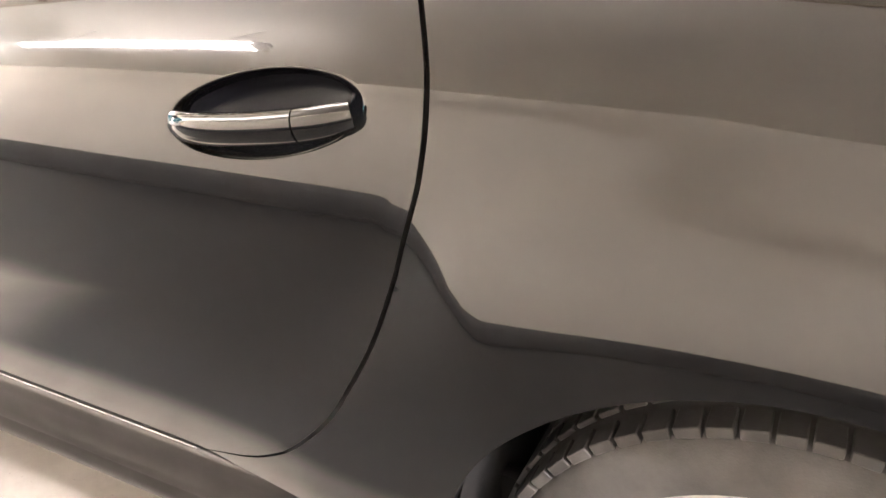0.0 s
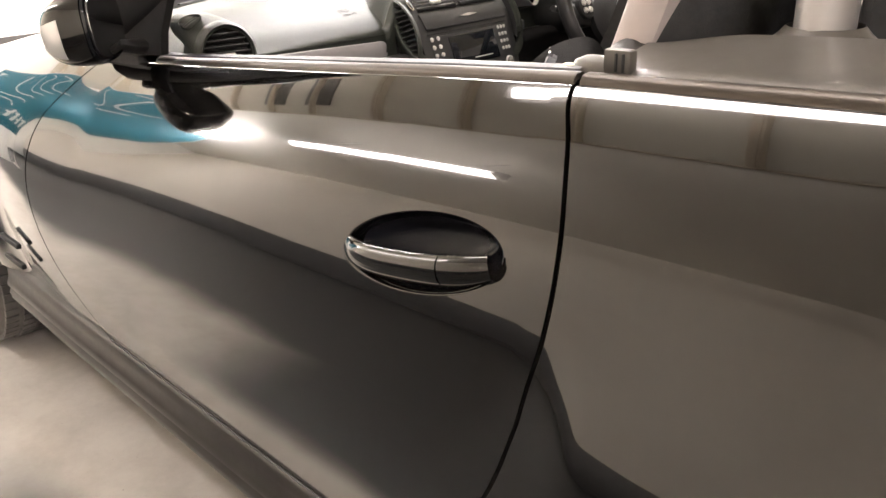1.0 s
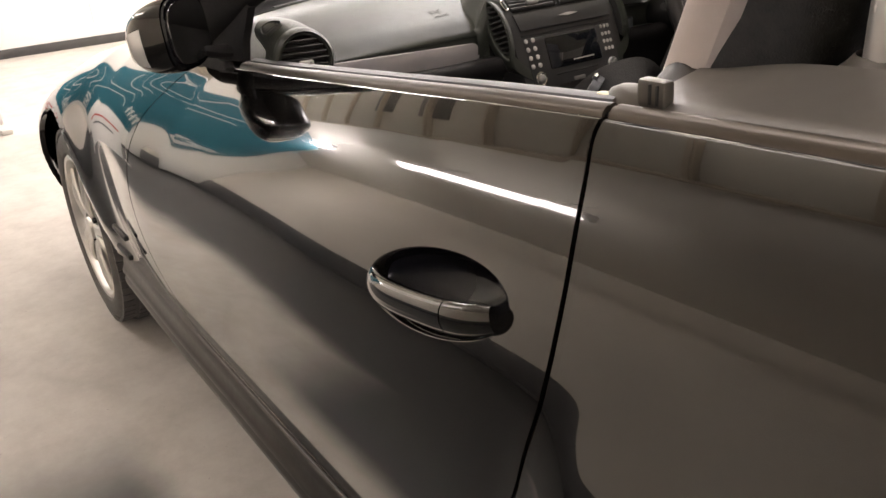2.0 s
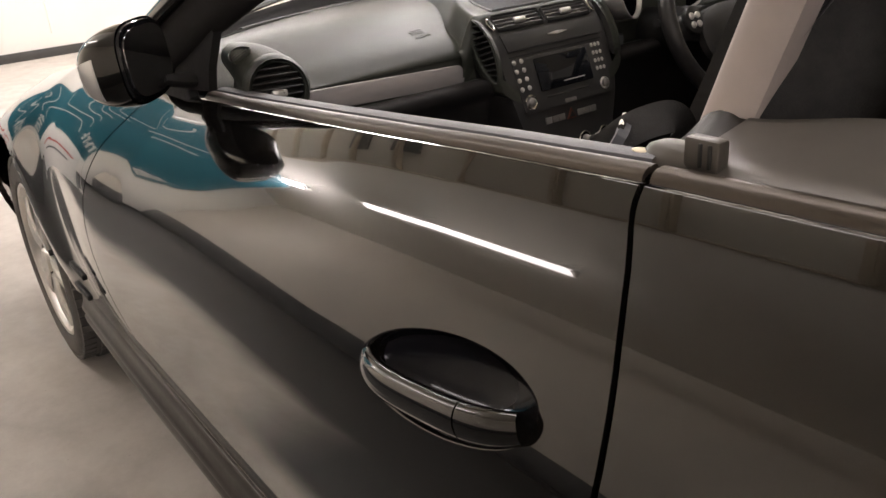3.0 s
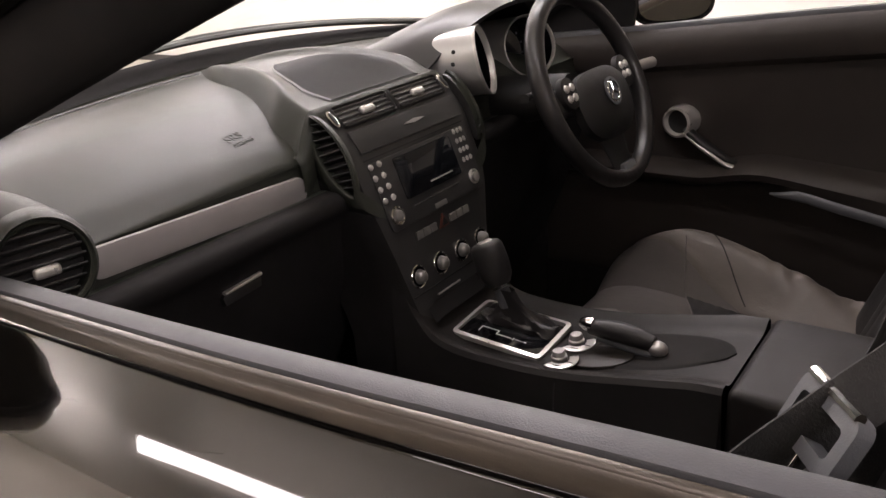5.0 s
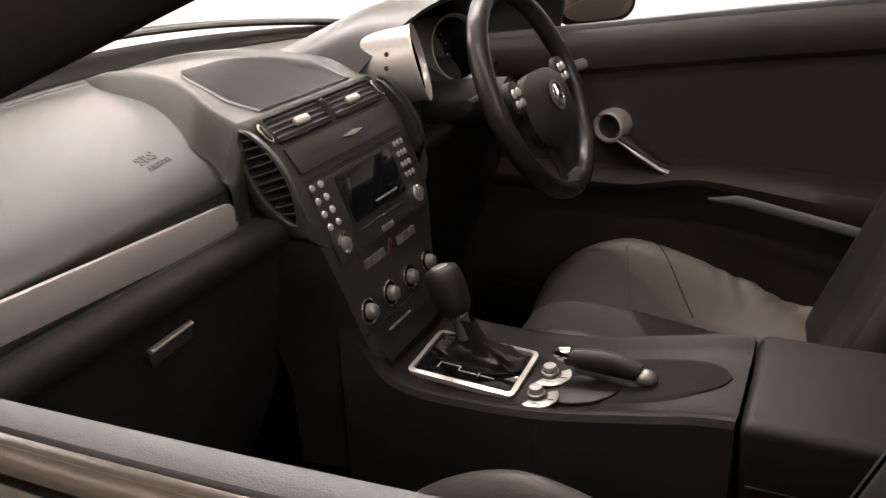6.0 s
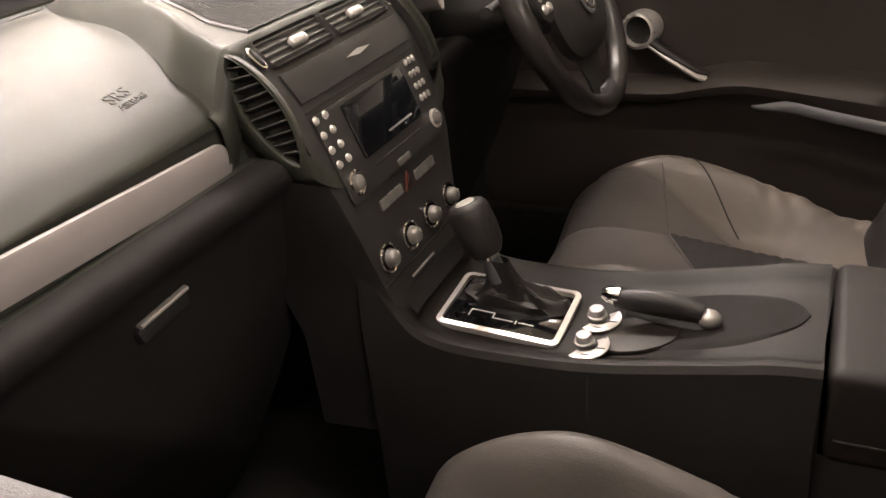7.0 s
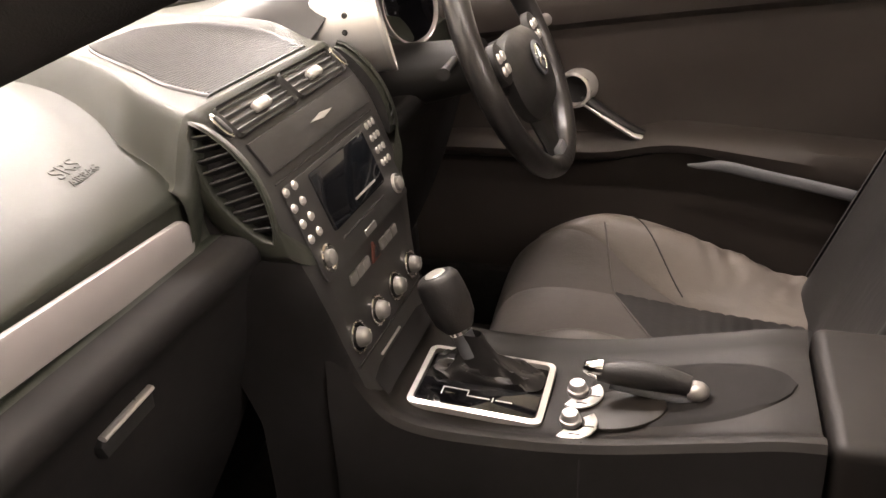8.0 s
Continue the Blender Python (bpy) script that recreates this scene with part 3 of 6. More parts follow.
for side, owner in ((-1, door), (1, far_door)):
    oy, oz = far(side, 0.0, 0.0)
    for x0_, x1_, holder in ((-0.93, -0.0035, owner), (0.0040, 0.40, car)):
        bm = bmesh.new()
        sheet(bm, [[(x, side * (y - lean(x) + oy), belt(x) + dz + oz) for y, dz in RAIL_PROF] for x in np.linspace(x0_, x1_, 60)])
        return_edges(bm, (0, 0, -0.006))
        part("belt_rail", bm, RAIL, holder, "rounded satin brown rail along the belt line")
    bm = bmesh.new()
    prof = [(0.6985, -0.012), (0.6985, -0.001), (0.697, 0.0025), (0.692, 0.0042), (0.684, 0.0045), (0.678, 0.003), (0.675, -0.002), (0.675, -0.03)]
    sheet(bm, [[(x, side * (y - lean(x) + oy), belt(x) + dz + oz) for y, dz in prof] for x in np.linspace(-0.95, -0.01, 50)])
    part("window_seal", bm, SEAL, owner, "grey rubber window seal")
    if side < 0:
        bm = bmesh.new()
        lathe(bm, [(0.0, 0.0022), (0.005, 0.0020), (0.0068, 0.001), (0.007, -0.004)], 20, Matrix.Translation((-0.029, -0.6865, belt(-0.029) + 0.0035)) @ Matrix.Diagonal((1.3, 0.8, 1, 1)))
        part("lock_button", bm, CREAM, owner, "cream cap at the rear end of the window seal")
    # inner door panel
    bm = bmesh.new()
    prof = [(0.675, -0.006), (0.667, -0.014), (0.660, -0.035), (0.660, -0.060), (0.668, -0.082), (0.682, -0.090), (0.690, -0.096), (0.697, -0.19), (0.697, -0.245)]
    rows = []
    for x in np.linspace(-1.0, -0.01, 40):
        arm = smooth(-0.62, -0.45, x)
        row = []
        for y, dz in prof:
            row.append((x, side * (y - lean(x) * (1 if dz > -0.1 else 0.4) + oy), belt(x) + dz + oz))
        zt, thick = 0.680 - 0.075 * (x + 0.48) * arm - 0.03 * (1 - arm), 0.030 + 0.12 * max(0.0, x + 0.43)
        for y, zz in ((0.692, zt + 0.010), (0.668 - 0.012 * arm, zt + 0.006), (0.652 - 0.020 * arm, zt - 0.006), (0.645 - 0.022 * arm, zt - 0.5 * thick), (0.652 - 0.022 * arm, zt - thick),
                      (0.675 - 0.012 * arm, zt - thick - 0.012), (0.70, zt - thick - 0.018), (0.705, 0.54), (0.695, 0.42), (0.70, 0.30)):
            row.append((x, side * (y + oy), min(zz, belt(x) - 0.246)))
        rows.append(row)
    sheet(bm, rows)
    part("inner_panel", bm, DARK if side < 0 else FARTRIM, owner, "dark padded inner door panel with an armrest")


def outer_door_handle():
    """A two-piece painted pull bar over the scoop, with its lock cap."""
    def bar(x):
        u = (x - CUP_X) / CUP_A
        base = skin(x, 0.52, -1).y
        return Vector((x, base - 0.013 + 0.017 * abs(u) ** 4, CUP_Z - 0.003 + 0.17 * (x - CUP_X) - 0.005 * (1 - u * u)))
    split = -0.036
    for name, a, b, label in (("pull_bar", CUP_X - CUP_A * 0.97, split - 0.0008, "painted handle bar"), ("lock_cap", split + 0.0008, CUP_X + CUP_A * 0.97, "painted lock cover at the handle's end")):
        bm = bmesh.new()
        xs = np.linspace(a, b, 22)
        u = [(x - CUP_X) / CUP_A for x in xs]
        sweep(bm, [bar(x) for x in xs], [0.0115 - 0.003 * abs(k) ** 6 for k in u], [0.0160 - 0.0035 * abs(k) ** 5 for k in u], n=24)
        part(name, bm, PAINT, door, label)


outer_door_handle()


def wheel(hub, side, name="wheel"):
    """Tyre with tread blocks, and a ten-spoke alloy rim."""
    out = side * (0.80 if hub[0] > 0 else 0.825)
    m = frame_at((hub[0], out, hub[1]), (-side, 0, 0), (0, 0, 1))
    bm = bmesh.new()
    lathe(bm, [(0.222, 0.012), (0.228, 0.022), (0.245, 0.027), (0.264, 0.026), (0.281, 0.018), (0.291, 0.002), (0.2975, -0.03), (0.299, -0.11), (0.297, -0.19), (0.29, -0.21), (0.225, -0.21)], 72, m)
    w = part(name, bm, TYRE, car, "black road tyre on a silver alloy wheel")
    bm = bmesh.new()
    for k in range(64):
        a = 2 * math.pi * k / 64
        for h, wd in ((0.002, 0.034), (-0.042, 0.034), (-0.085, 0.036), (-0.13, 0.034)):
            box(bm, (0, 0, 0), (0.006 if h < -0.01 else 0.012, 0.0245, wd), 0.0012, m @ Matrix.Rotation(a, 4, "Z") @ Matrix.Translation((0.301 if h < -0.01 else 0.2915, 0, h)), 1)
    part("tread", bm, TYRE, w, "tread blocks")
    bm = bmesh.new()
    lathe(bm, [(0.224, 0.014), (0.218, 0.020), (0.210, 0.018), (0.203, 0.006), (0.200, -0.02), (0.196, -0.12), (0.2, -0.2)], 64, m)
    part("rim", bm, ALLOY, w)
    for k in range(5):
        bm = bmesh.new()
        for d in (-0.17, 0.17):
            a = 2 * math.pi * k / 5 + d
            pts = [m @ Vector((math.cos(a * (1) + 0) * r, math.sin(a) * r, h)) for r, h in ((0.045, 0.004), (0.09, 0.010), (0.15, 0.008), (0.207, -0.002))]
            sweep(bm, pts, [0.019, 0.016, 0.015, 0.018], [0.010, 0.010, 0.009, 0.009], n=8, up=m.to_3x3() @ Vector((0, 0, 1)))
        part("spoke", bm, ALLOY, w)
    bm = bmesh.new()
    lathe(bm, [(0.0, 0.022), (0.03, 0.020), (0.034, 0.014), (0.036, 0.006), (0.066, 0.0), (0.07, -0.02)], 32, m)
    part("hub_cap", bm, ALLOY, w)
    for k in range(5):
        bm = bmesh.new()
        a = 2 * math.pi * (k + 0.5) / 5
        lathe(bm, [(0.0, 0.012), (0.008, 0.011), (0.009, 0.0)], 10, m @ Matrix.Translation((0.056 * math.cos(a), 0.056 * math.sin(a), 0)))
        part("wheel_bolt", bm, DARK, w)
    bm = bmesh.new()
    lathe(bm, [(0.0, -0.10), (0.15, -0.10), (0.155, -0.105), (0.155, -0.12), (0.0, -0.12)], 40, m)
    part("brake_disc", bm, SLATE, w)


for side in (-1, 1):
    for hub, arch in ((REAR_HUB, REAR_ARCH), (FRONT_HUB, FRONT_ARCH)):
        wheel(hub, side)
        bm = bmesh.new()
        sheet(bm, [[(arch[0] + (arch[2] + 0.004) * math.cos(a), side * y, arch[1] + (arch[2] + 0.004) * math.sin(a)) for y in (0.842 if hub[0] > 0 else 0.790, 0.75, 0.60, 0.50)] for a in np.linspace(-0.3 if hub[0] > 0 else 0.1, math.pi + (0.3 if hub[0] > 0 else -0.1), 36)])
        box(bm, (hub[0], side * 0.5, hub[1] + 0.07), (0.74, 0.02, 0.70), 0.004)
        part("wheel_arch_liner", bm, CARPET, car)


def top_sheet(name, xs, ys, height, material, label=""):
    bm = bmesh.new()
    sheet(bm, [[(x, y, height(x, y)) for y in ys(x)] for x in xs])
    return part(name, bm, material, car, label)


def inner_y(x):
    return abs(skin(x, 1.0, -1).y)


# bonnet, cowl, tail
def hood_z(x, y):
    k = 1 - (y / inner_y(x)) ** 2
    return belt(x) - 0.009 + 0.055 * k


top_sheet("bonnet", np.linspace(-2.72, -1.32, 40), lambda x: np.linspace(-inner_y(x), inner_y(x), 31), hood_z, PAINT, "long painted bonnet")
top_sheet("cowl_panel", np.linspace(-1.32, -1.22, 6), lambda x: np.linspace(-inner_y(x), inner_y(x), 21), lambda x, y: hood_z(-1.32, y) - 0.01 - 0.1 * (x + 1.32), DARK)
top_sheet("boot_lid", np.linspace(0.34, 1.30, 24), lambda x: np.linspace(-inner_y(x), inner_y(x), 25), lambda x, y: belt(x) - 0.009 + 0.03 * (1 - (y / inner_y(x)) ** 4), PAINT)
for x, name in ((-2.72, "front_bumper"), (1.30, "rear_bumper")):
    bm = bmesh.new()
    d = -1 if x < 0 else 1
    rows = []
    for s in np.linspace(0, 1, 16):
        p = skin(x, s, -1)
        w = abs(p.y)
        rows.append([(x + d * 0.06 * (1 - (k * k)), k * w, p.z + (0.055 * (1 - k * k) if s == 1 else 0)) for k in np.linspace(-1, 1, 21)])
    sheet(bm, rows)
    part(name, bm, PAINT, car)
bm = bmesh.new()
box(bm, (-0.75, 0, 0.19), (3.9, 1.5, 0.02), 0.004)
part("floor_pan", bm, CARPET, car)
bm = bmesh.new()
box(bm, (-0.62, 0, 0.22), (1.5, 1.36, 0.03), 0.006)
part("cabin_carpet", bm, CARPET, car)

for side in (-1, 1):
    bm = bmesh.new()
    box(bm, (-0.55, side * 0.705, 0.275), (1.5, 0.03, 0.17), 0.008)
    part("inner_sill", bm, CARPET, car)
    bm = bmesh.new()
    box(bm, (-1.14, side * 0.69, 0.55), (0.32, 0.02, 0.70), 0.006)
    part("kick_panel", bm, CARPET, car)
bm = bmesh.new()
box(bm, (-1.30, 0, 0.56), (0.02, 1.40, 0.76), 0.006)
part("firewall", bm, CARPET, car)

# rear shoulder decks, bulkhead and well behind the seats
for side in (-1, 1):
    bm = bmesh.new()
    rows = []
    for x in np.linspace(0.004, 0.36, 22):
        o = inner_y(x) - 0.022
        rise = 0.014 + 0.012 * smooth(0.0, 0.12, x)
        rows.append([(x, side * (o + (0.600 - o) * k), belt(x) - 0.009 + 0.009 * math.sin(min(1, k * 4.5) * math.pi / 2) + rise * k ** 1.4) for k in np.linspace(0, 1, 16)]
                    + [(x, side * 0.592, belt(x) + rise - 0.004), (x, side * 0.585, belt(x) + rise - 0.02), (x, side * 0.580, belt(x) - 0.16)])
    sheet(bm, rows)
    part("shoulder_deck", bm, DECK, car, "taupe satin deck behind the door opening")
    bm = bmesh.new()
    rows = []
    for x in np.linspace(-0.068, 0.012, 48):
        z = belt(x) - 0.016 + 0.014 * smooth(-0.05, 0.01, x)
        up_ = 0.024 * smooth(-0.068, -0.030, x) * (1 - smooth(-0.022, 0.010, x))
        lift = 0.010 * math.sin(math.pi * min(1.0, (x + 0.068) / 0.06) / 2)
        rows.append([(x, side * 0.668, z - 0.05), (x, side * 0.665, z - 0.024 + lift), (x, side * 0.64, z - 0.006 + lift), (x, side * 0.61, z + lift + 0.5 * up_), (x, side * 0.595, z + lift + up_), (x, side * 0.578, z - 0.002 + lift + up_), (x, side * 0.566, z - 0.014 + up_), (x, side * 0.560, z - 0.14)])
    sheet(bm, rows)
    part("shelf_trim", bm, TRIM_BROWN, car, "brown moulded trim beside the seat")
bm = bmesh.new()
box(bm, (0.25, 0, 0.60), (0.04, 1.30, 0.70), 0.01)
part("bulkhead", bm, CARPET, car)
bm = bmesh.new()
box(bm, (0.25, 0, 0.955), (0.22, 1.10, 0.03), 0.012)
part("rear_shelf", bm, DARK, car)

# roof guide bracket and rounded trim cap on the shoulder
bracket = bmesh.new()
box(bracket, (0.027, -0.684, 0.9935), (0.030, 0.014, 0.024), 0.003)
bracket = part("roof_guide", bracket, DECK, car, "taupe roof guide bracket with two slots")
for dx in (-0.003, 0.005):
    bm = bmesh.new()
    box(bm, (0.030 + dx, -0.6912, 0.9935), (0.003, 0.003, 0.018), 0.001)
    part("slot", bm, DARK, bracket)
bm = bmesh.new()
lathe(bm, [(0.0, 0.022), (0.012, 0.021), (0.022, 0.016), (0.028, 0.006), (0.029, -0.014)], 28, Matrix.Translation((-0.004, -0.678, 0.9765)) @ Matrix.Diagonal((1.05, 0.62, 0.86, 1)))
part("shoulder_cap", bm, DECK, car, "rounded trim cap at the door opening's corner")


def rollover_bar(y):
    hoop = bmesh.new()
    pts = spline([(0.165, y - 0.19, 0.96), (0.165, y - 0.19, 1.06), (0.165, y - 0.175, 1.16), (0.165, y - 0.11, 1.225), (0.165, y, 1.24), (0.165, y + 0.11, 1.225), (0.168, y + 0.165, 1.16),
                  (0.172, y + 0.178, 1.06), (0.175, y + 0.18, 0.97)], 48)
    sweep(hoop, [tuple(p) for p in pts], 0.034, 0.026, n=18, up=(1, 0, 0.001))
    bar = part("rollover_bar", hoop, SILVER, car, "grey satin rollover bar behind the seat")
    for s in (-1, 1):
        bm = bmesh.new()
        lathe(bm, [(0.050, -0.004), (0.048, 0.004), (0.041, 0.010), (0.034, 0.018)], 24, Matrix.Translation((0.165, y + s * 0.19, 1.004)))
        part("base_ring", bm, DECK, bar)
    bm = bmesh.new()
    lathe(bm, [(0.0, 0.004), (0.005, 0.003), (0.007, 0.0)], 14, frame_at((0.158, y - 0.218, 1.06), (1, 0, 0), (0, 0, 1)))
    part("bolt", bm, SILVER, bar)
    bm = bmesh.new()
    box(bm, (0.185, y, 1.09), (0.012, 0.30, 0.24), 0.004)
    part("mesh_insert", bm, CARPET, bar)


rollover_bar(-0.37)
rollover_bar(0.37)


# windscreen, pillars, header, wipers
def pillar_point(k, side):
    """The pillar's line from the foot (0) to the header (1)."""
    k = float(k)
    a, b, c = Vector((-1.14, side * 0.692, 0.925)), Vector((-0.770, side * 0.650, 1.083)), Vector((-0.30, side * 0.555, 1.263))
    return a * (1 - k) ** 2 * 1.0 + 2 * k * (1 - k) * (b * 2 - (a + c) / 2) * 1.0 + c * k ** 2


for side in (-1, 1):
    bm = bmesh.new()
    pts = [pillar_point(k, side) for k in np.linspace(0, 1, 24)]
    sweep(bm, pts, [0.024] * 24, [0.040] * 24, n=16, up=(-0.4, 0, 1))
    part("windscreen_pillar", bm, LOWER, car, "black windscreen pillar")
    bm = bmesh.new()
    sweep(bm, [p + Vector((-0.022, side * 0.020, 0.040)) for p in pts], [0.020] * 24, [0.014] * 24, n=12, up=(-0.4, side * 0.5, 1))
    part("pillar_cover", bm, PAINT, car, "painted outer strip of the windscreen pillar")
bm = bmesh.new()
sweep(bm, [(-0.30 - 0.06 * (1 - (y / 0.575) ** 2), y, 1.263 + 0.03 * (1 - (y / 0.575) ** 2)) for y in np.linspace(-0.575, 0.575, 30)], 0.035, 0.022, n=14)
part("windscreen_header", bm, DARK, car)


def screen_point(k, y):
    k, y = float(k), float(y)
    edge = pillar_point(k, -1)
    w = abs(edge.y) - 0.012
    q = y * w
    return Vector((edge.x - (0.16 * (1 - k) + 0.06) * (1 - y * y), q, edge.z + 0.005 + (0.032 * (1 - k) + 0.03) * (1 - y * y)))


bm = bmesh.new()
front = sheet(bm, [[screen_point(k, y) for y in np.linspace(-1, 1, 25)] for k in np.linspace(0.04, 0.98, 16)])
bmesh.ops.solidify(bm, geom=bm.faces[:], thickness=0.005)
screen = part("windscreen", bm, GLASS, car, "clear laminated windscreen")
screen.visible_shadow = False
bm = bmesh.new()
sweep(bm, [screen_point(0.05, y) + Vector((0, 0, 0.004)) for y in np.linspace(-0.98, 0.98, 30)], 0.012, 0.006, n=8)
part("screen_seal", bm, RUBBER, car, "black seal along the foot of the windscreen")
for a, b in ((-0.90, 0.05), (-0.02, 0.80)):
    bm = bmesh.new()
    pts = [screen_point(0.040 + 0.012 * (1 - u), a + (b - a) * u) + Vector((-0.004, 0, 0.006)) for u in np.linspace(0, 1, 14)]
    sweep(bm, pts, 0.004, 0.007, n=8)
    part("wiper_blade", bm, RUBBER, car)
bm = bmesh.new()
box(bm, (-0.50, 0.06, 1.215), (0.02, 0.20, 0.055), 0.012, segs=3)
part("rear_view_mirror", bm, DARK, car)


def door_mirror(side):
    # black sail in the window's front corner, and the short arm
    foot = bmesh.new()
    outer = [(-1.06, 0.898), (-0.96, 0.903), (-0.895, 0.909), (-0.893, 0.945), (-0.868, 1.000), (-0.89, 1.022), (-1.00, 0.985)]
    if side > 0:
        outer = [(-1.06, 0.915), (-0.96, 0.925), (-0.765, 0.940), (-0.755, 0.985), (-0.760, 1.060), (-0.87, 1.045), (-1.00, 0.995)]
    rings_ = [[foot.verts.new((x, side * (0.690 - 0.15 * (z - 0.90) + d + (0.016 if side > 0 else 0.0)), z)) for x, z in outer] for d in (-0.008, 0.006)]
    foot.faces.new(rings_[0])
    foot.faces.new(rings_[1][::-1])
    for i in range(7):
        foot.faces.new((rings_[0][i], rings_[0][(i + 1) % 7], rings_[1][(i + 1) % 7], rings_[1][i]))
    base = part("mirror_foot", foot, LOWER, car, "black corner panel that carries the door mirror")
    bm = bmesh.new()
    sweep(bm, [(-0.970, side * 0.692, 0.918), (-0.965, side * 0.72, 0.922), (-0.955, side * 0.752, 0.932)], [0.034, 0.026, 0.024], [0.013, 0.011, 0.011], n=14)
    part("mirror_arm", bm, LOWER, base)
    # local frame of the mirror head: z looks back and inwards
    m = frame_at((-0.918 if side < 0 else -0.735, side * (0.775 if side < 0 else 0.85), 0.971 if side < 0 else 0.985), (side * (0.72 if side < 0 else 0.90), 0.69 if side < 0 else 0.9, 0), (-0.06, -0.04, 1))
    wide = 1.0 if side < 0 else 1.24
    loop = [(wide * math.copysign(abs(math.cos(a)) ** 0.62, math.cos(a)), math.copysign(abs(math.sin(a)) ** 0.62, math.sin(a))) for a in np.linspace(0, 2 * math.pi, 40, endpoint=False)]
    bm = bmesh.new()
    rows = []
    for k in np.linspace(0, 1, 16):
        w = max(0.0, 1 - k ** 2.3) ** 0.5
        rows.append([m @ Vector((side * 0.020 * k + 0.080 * w * cx, 0.062 * w * cy - 0.006 * k, -0.002 - 0.088 * k)) for cx, cy in loop])
    sheet(bm, rows, close_u=True)
    part("mirror_shell", bm, PAINT, base, "painted mirror shell")
    bm = bmesh.new()
    slab(bm, [(0.077 * x, 0.059 * y) for x, y in loop], 0.007, m @ Matrix.Translation((0, 0, -0.003)), 0.003)
    part("mirror_frame", bm, GLOSS, base)
    bm = bmesh.new()
    slab(bm, [(0.069 * x, 0.051 * y) for x, y in loop], 0.002, m @ Matrix.Translation((0, 0, 0.0045)))
    part("mirror_glass", bm, MIRROR, base)
    # indicator lens let into the outer side of the shell
    bm = bmesh.new()
    rows = []
    for k in np.linspace(0.42, 0.93, 10):
        w = max(0.0, 1 - k ** 2.3) ** 0.5 * 1.012
        rows.append([m @ Vector((side * 0.020 * k + 0.080 * w * math.copysign(abs(math.cos(a)) ** 0.62, math.cos(a)), 0.062 * w * math.copysign(abs(math.sin(a)) ** 0.62, math.sin(a)) - 0.006 * k, -0.003 - 0.088 * k))
                     for a in np.linspace(math.pi - 0.22, math.pi + 0.55, 12)])
    sheet(bm, rows)
    return_edges(bm, m.to_3x3() @ Vector((0.004, 0, 0.002)))
    part("indicator_lens", bm, LENS, base, "clear white indicator lens")


door_mirror(-1)
door_mirror(1)

# fender strake and fuel flap edge
bm = bmesh.new()
for k in range(2):
    box(bm, (-1.46, -0.858, 0.46 - 0.05 * k), (0.11, 0.012, 0.014), 0.004, None)
part("wing_strake", bm, DARK, car, "dark strake behind the front wheel")

# ---------------- the car: dashboard ----------------
STACK_Z = spline([0.58, 0.64, 0.684, 0.74, 0.785, 0.84, 0.885, 0.914, 0.946, 1.0], 60)[:, 0]
STACK_X = spline([-0.745, -0.764, -0.776, -0.785, -0.794, -0.814, -0.832, -0.852, -0.885, -0.945], 60)[:, 0]


def stack_x(z):
    """The face of the centre console leans back towards its foot."""
    return float(np.interp(z, STACK_Z, STACK_X))


def dash_profile(y):
    """The dashboard's outline from the windscreen to the footwell at one place across the car."""
    edge = abs(y) / 0.66
    back = -1.29 + 0.20 * edge ** 2
    drop = 0.012 * edge ** 3
    return [(back - 0.050, 0.988 - 0.035 * edge ** 2), (back - 0.022, 0.978 - 0.028 * edge ** 2), (back, 0.966 - 0.02 * edge ** 2), (back + 0.004, 0.960 - 0.018 * edge ** 2), (back + 0.03, 0.960 - drop), (-1.08 + 0.06 * edge ** 3, 0.962 - drop), (-0.99, 0.946 - drop), (-0.925, 0.918 - drop), (-0.893, 0.893 - drop),
            (-0.884, 0.880), (-0.886, 0.874), (-0.882, 0.836), (-0.874, 0.833), (-0.842, 0.836), (-0.829, 0.828), (-0.830, 0.812), (-0.848, 0.79), (-0.862, 0.755), (-0.885, 0.68), (-0.93, 0.56), (-1.0, 0.42), (-1.10, 0.24)]


def dash_rows(y0, y1, n):
    rows = []
    for y in np.linspace(y0, y1, n):
        p = spline(dash_profile(y), 90)
        rows.append([(a, y, b) for a, b in p])
    return rows


bm = bmesh.new()
sheet(bm, [row[9:53] for row in dash_rows(-0.672, -0.10, 40)])
dash = part("dashboard", bm, DASH, car, "charcoal soft plastic dashboard")
bm = bmesh.new()
sheet(bm, [row[9:53] for row in dash_rows(0.10, 0.672, 30)])
part("dash_half", bm, DASH, dash)
for y0_, y1_ in ((-0.672, -0.10), (0.10, 0.672)):
    bm = bmesh.new()
    sheet(bm, [row[52:] for row in dash_rows(y0_, y1_, 36)])
    part("lower_dash", bm, LOWER, dash, "black lower half of the dashboard")
bm = bmesh.new()
sheet(bm, [row[9:34] for row in dash_rows(-0.10, 0.10, 9)])
part("dash_middle", bm, DASH, dash)
bm = bmesh.new()
sheet(bm, [row[:10] for row in dash_rows(-0.672, 0.672, 60)])
part("windscreen_lip", bm, LOWER, dash, "matt black lip between dashboard and windscreen")

# defroster slot and the seam of the airbag lid
bm = bmesh.new()
sweep(bm, [(-1.245 + 0.14 * (abs(y) / 0.6) ** 2, y, 0.9655 - 0.008 * (abs(y) / .6) ** 3) for y in np.linspace(-0.52, -0.06, 24)], 0.004, 0.0016, n=8)
part("defroster_slot", bm, DARK, dash)


# the raised centre hump: two ridges that part at the windscreen and end beside the vents
def dash_top(x, y):
    p = spline(dash_profile(y), 200)[:76]
    return float(np.interp(x, p[:, 0], p[:, 1]))


PAD = {}


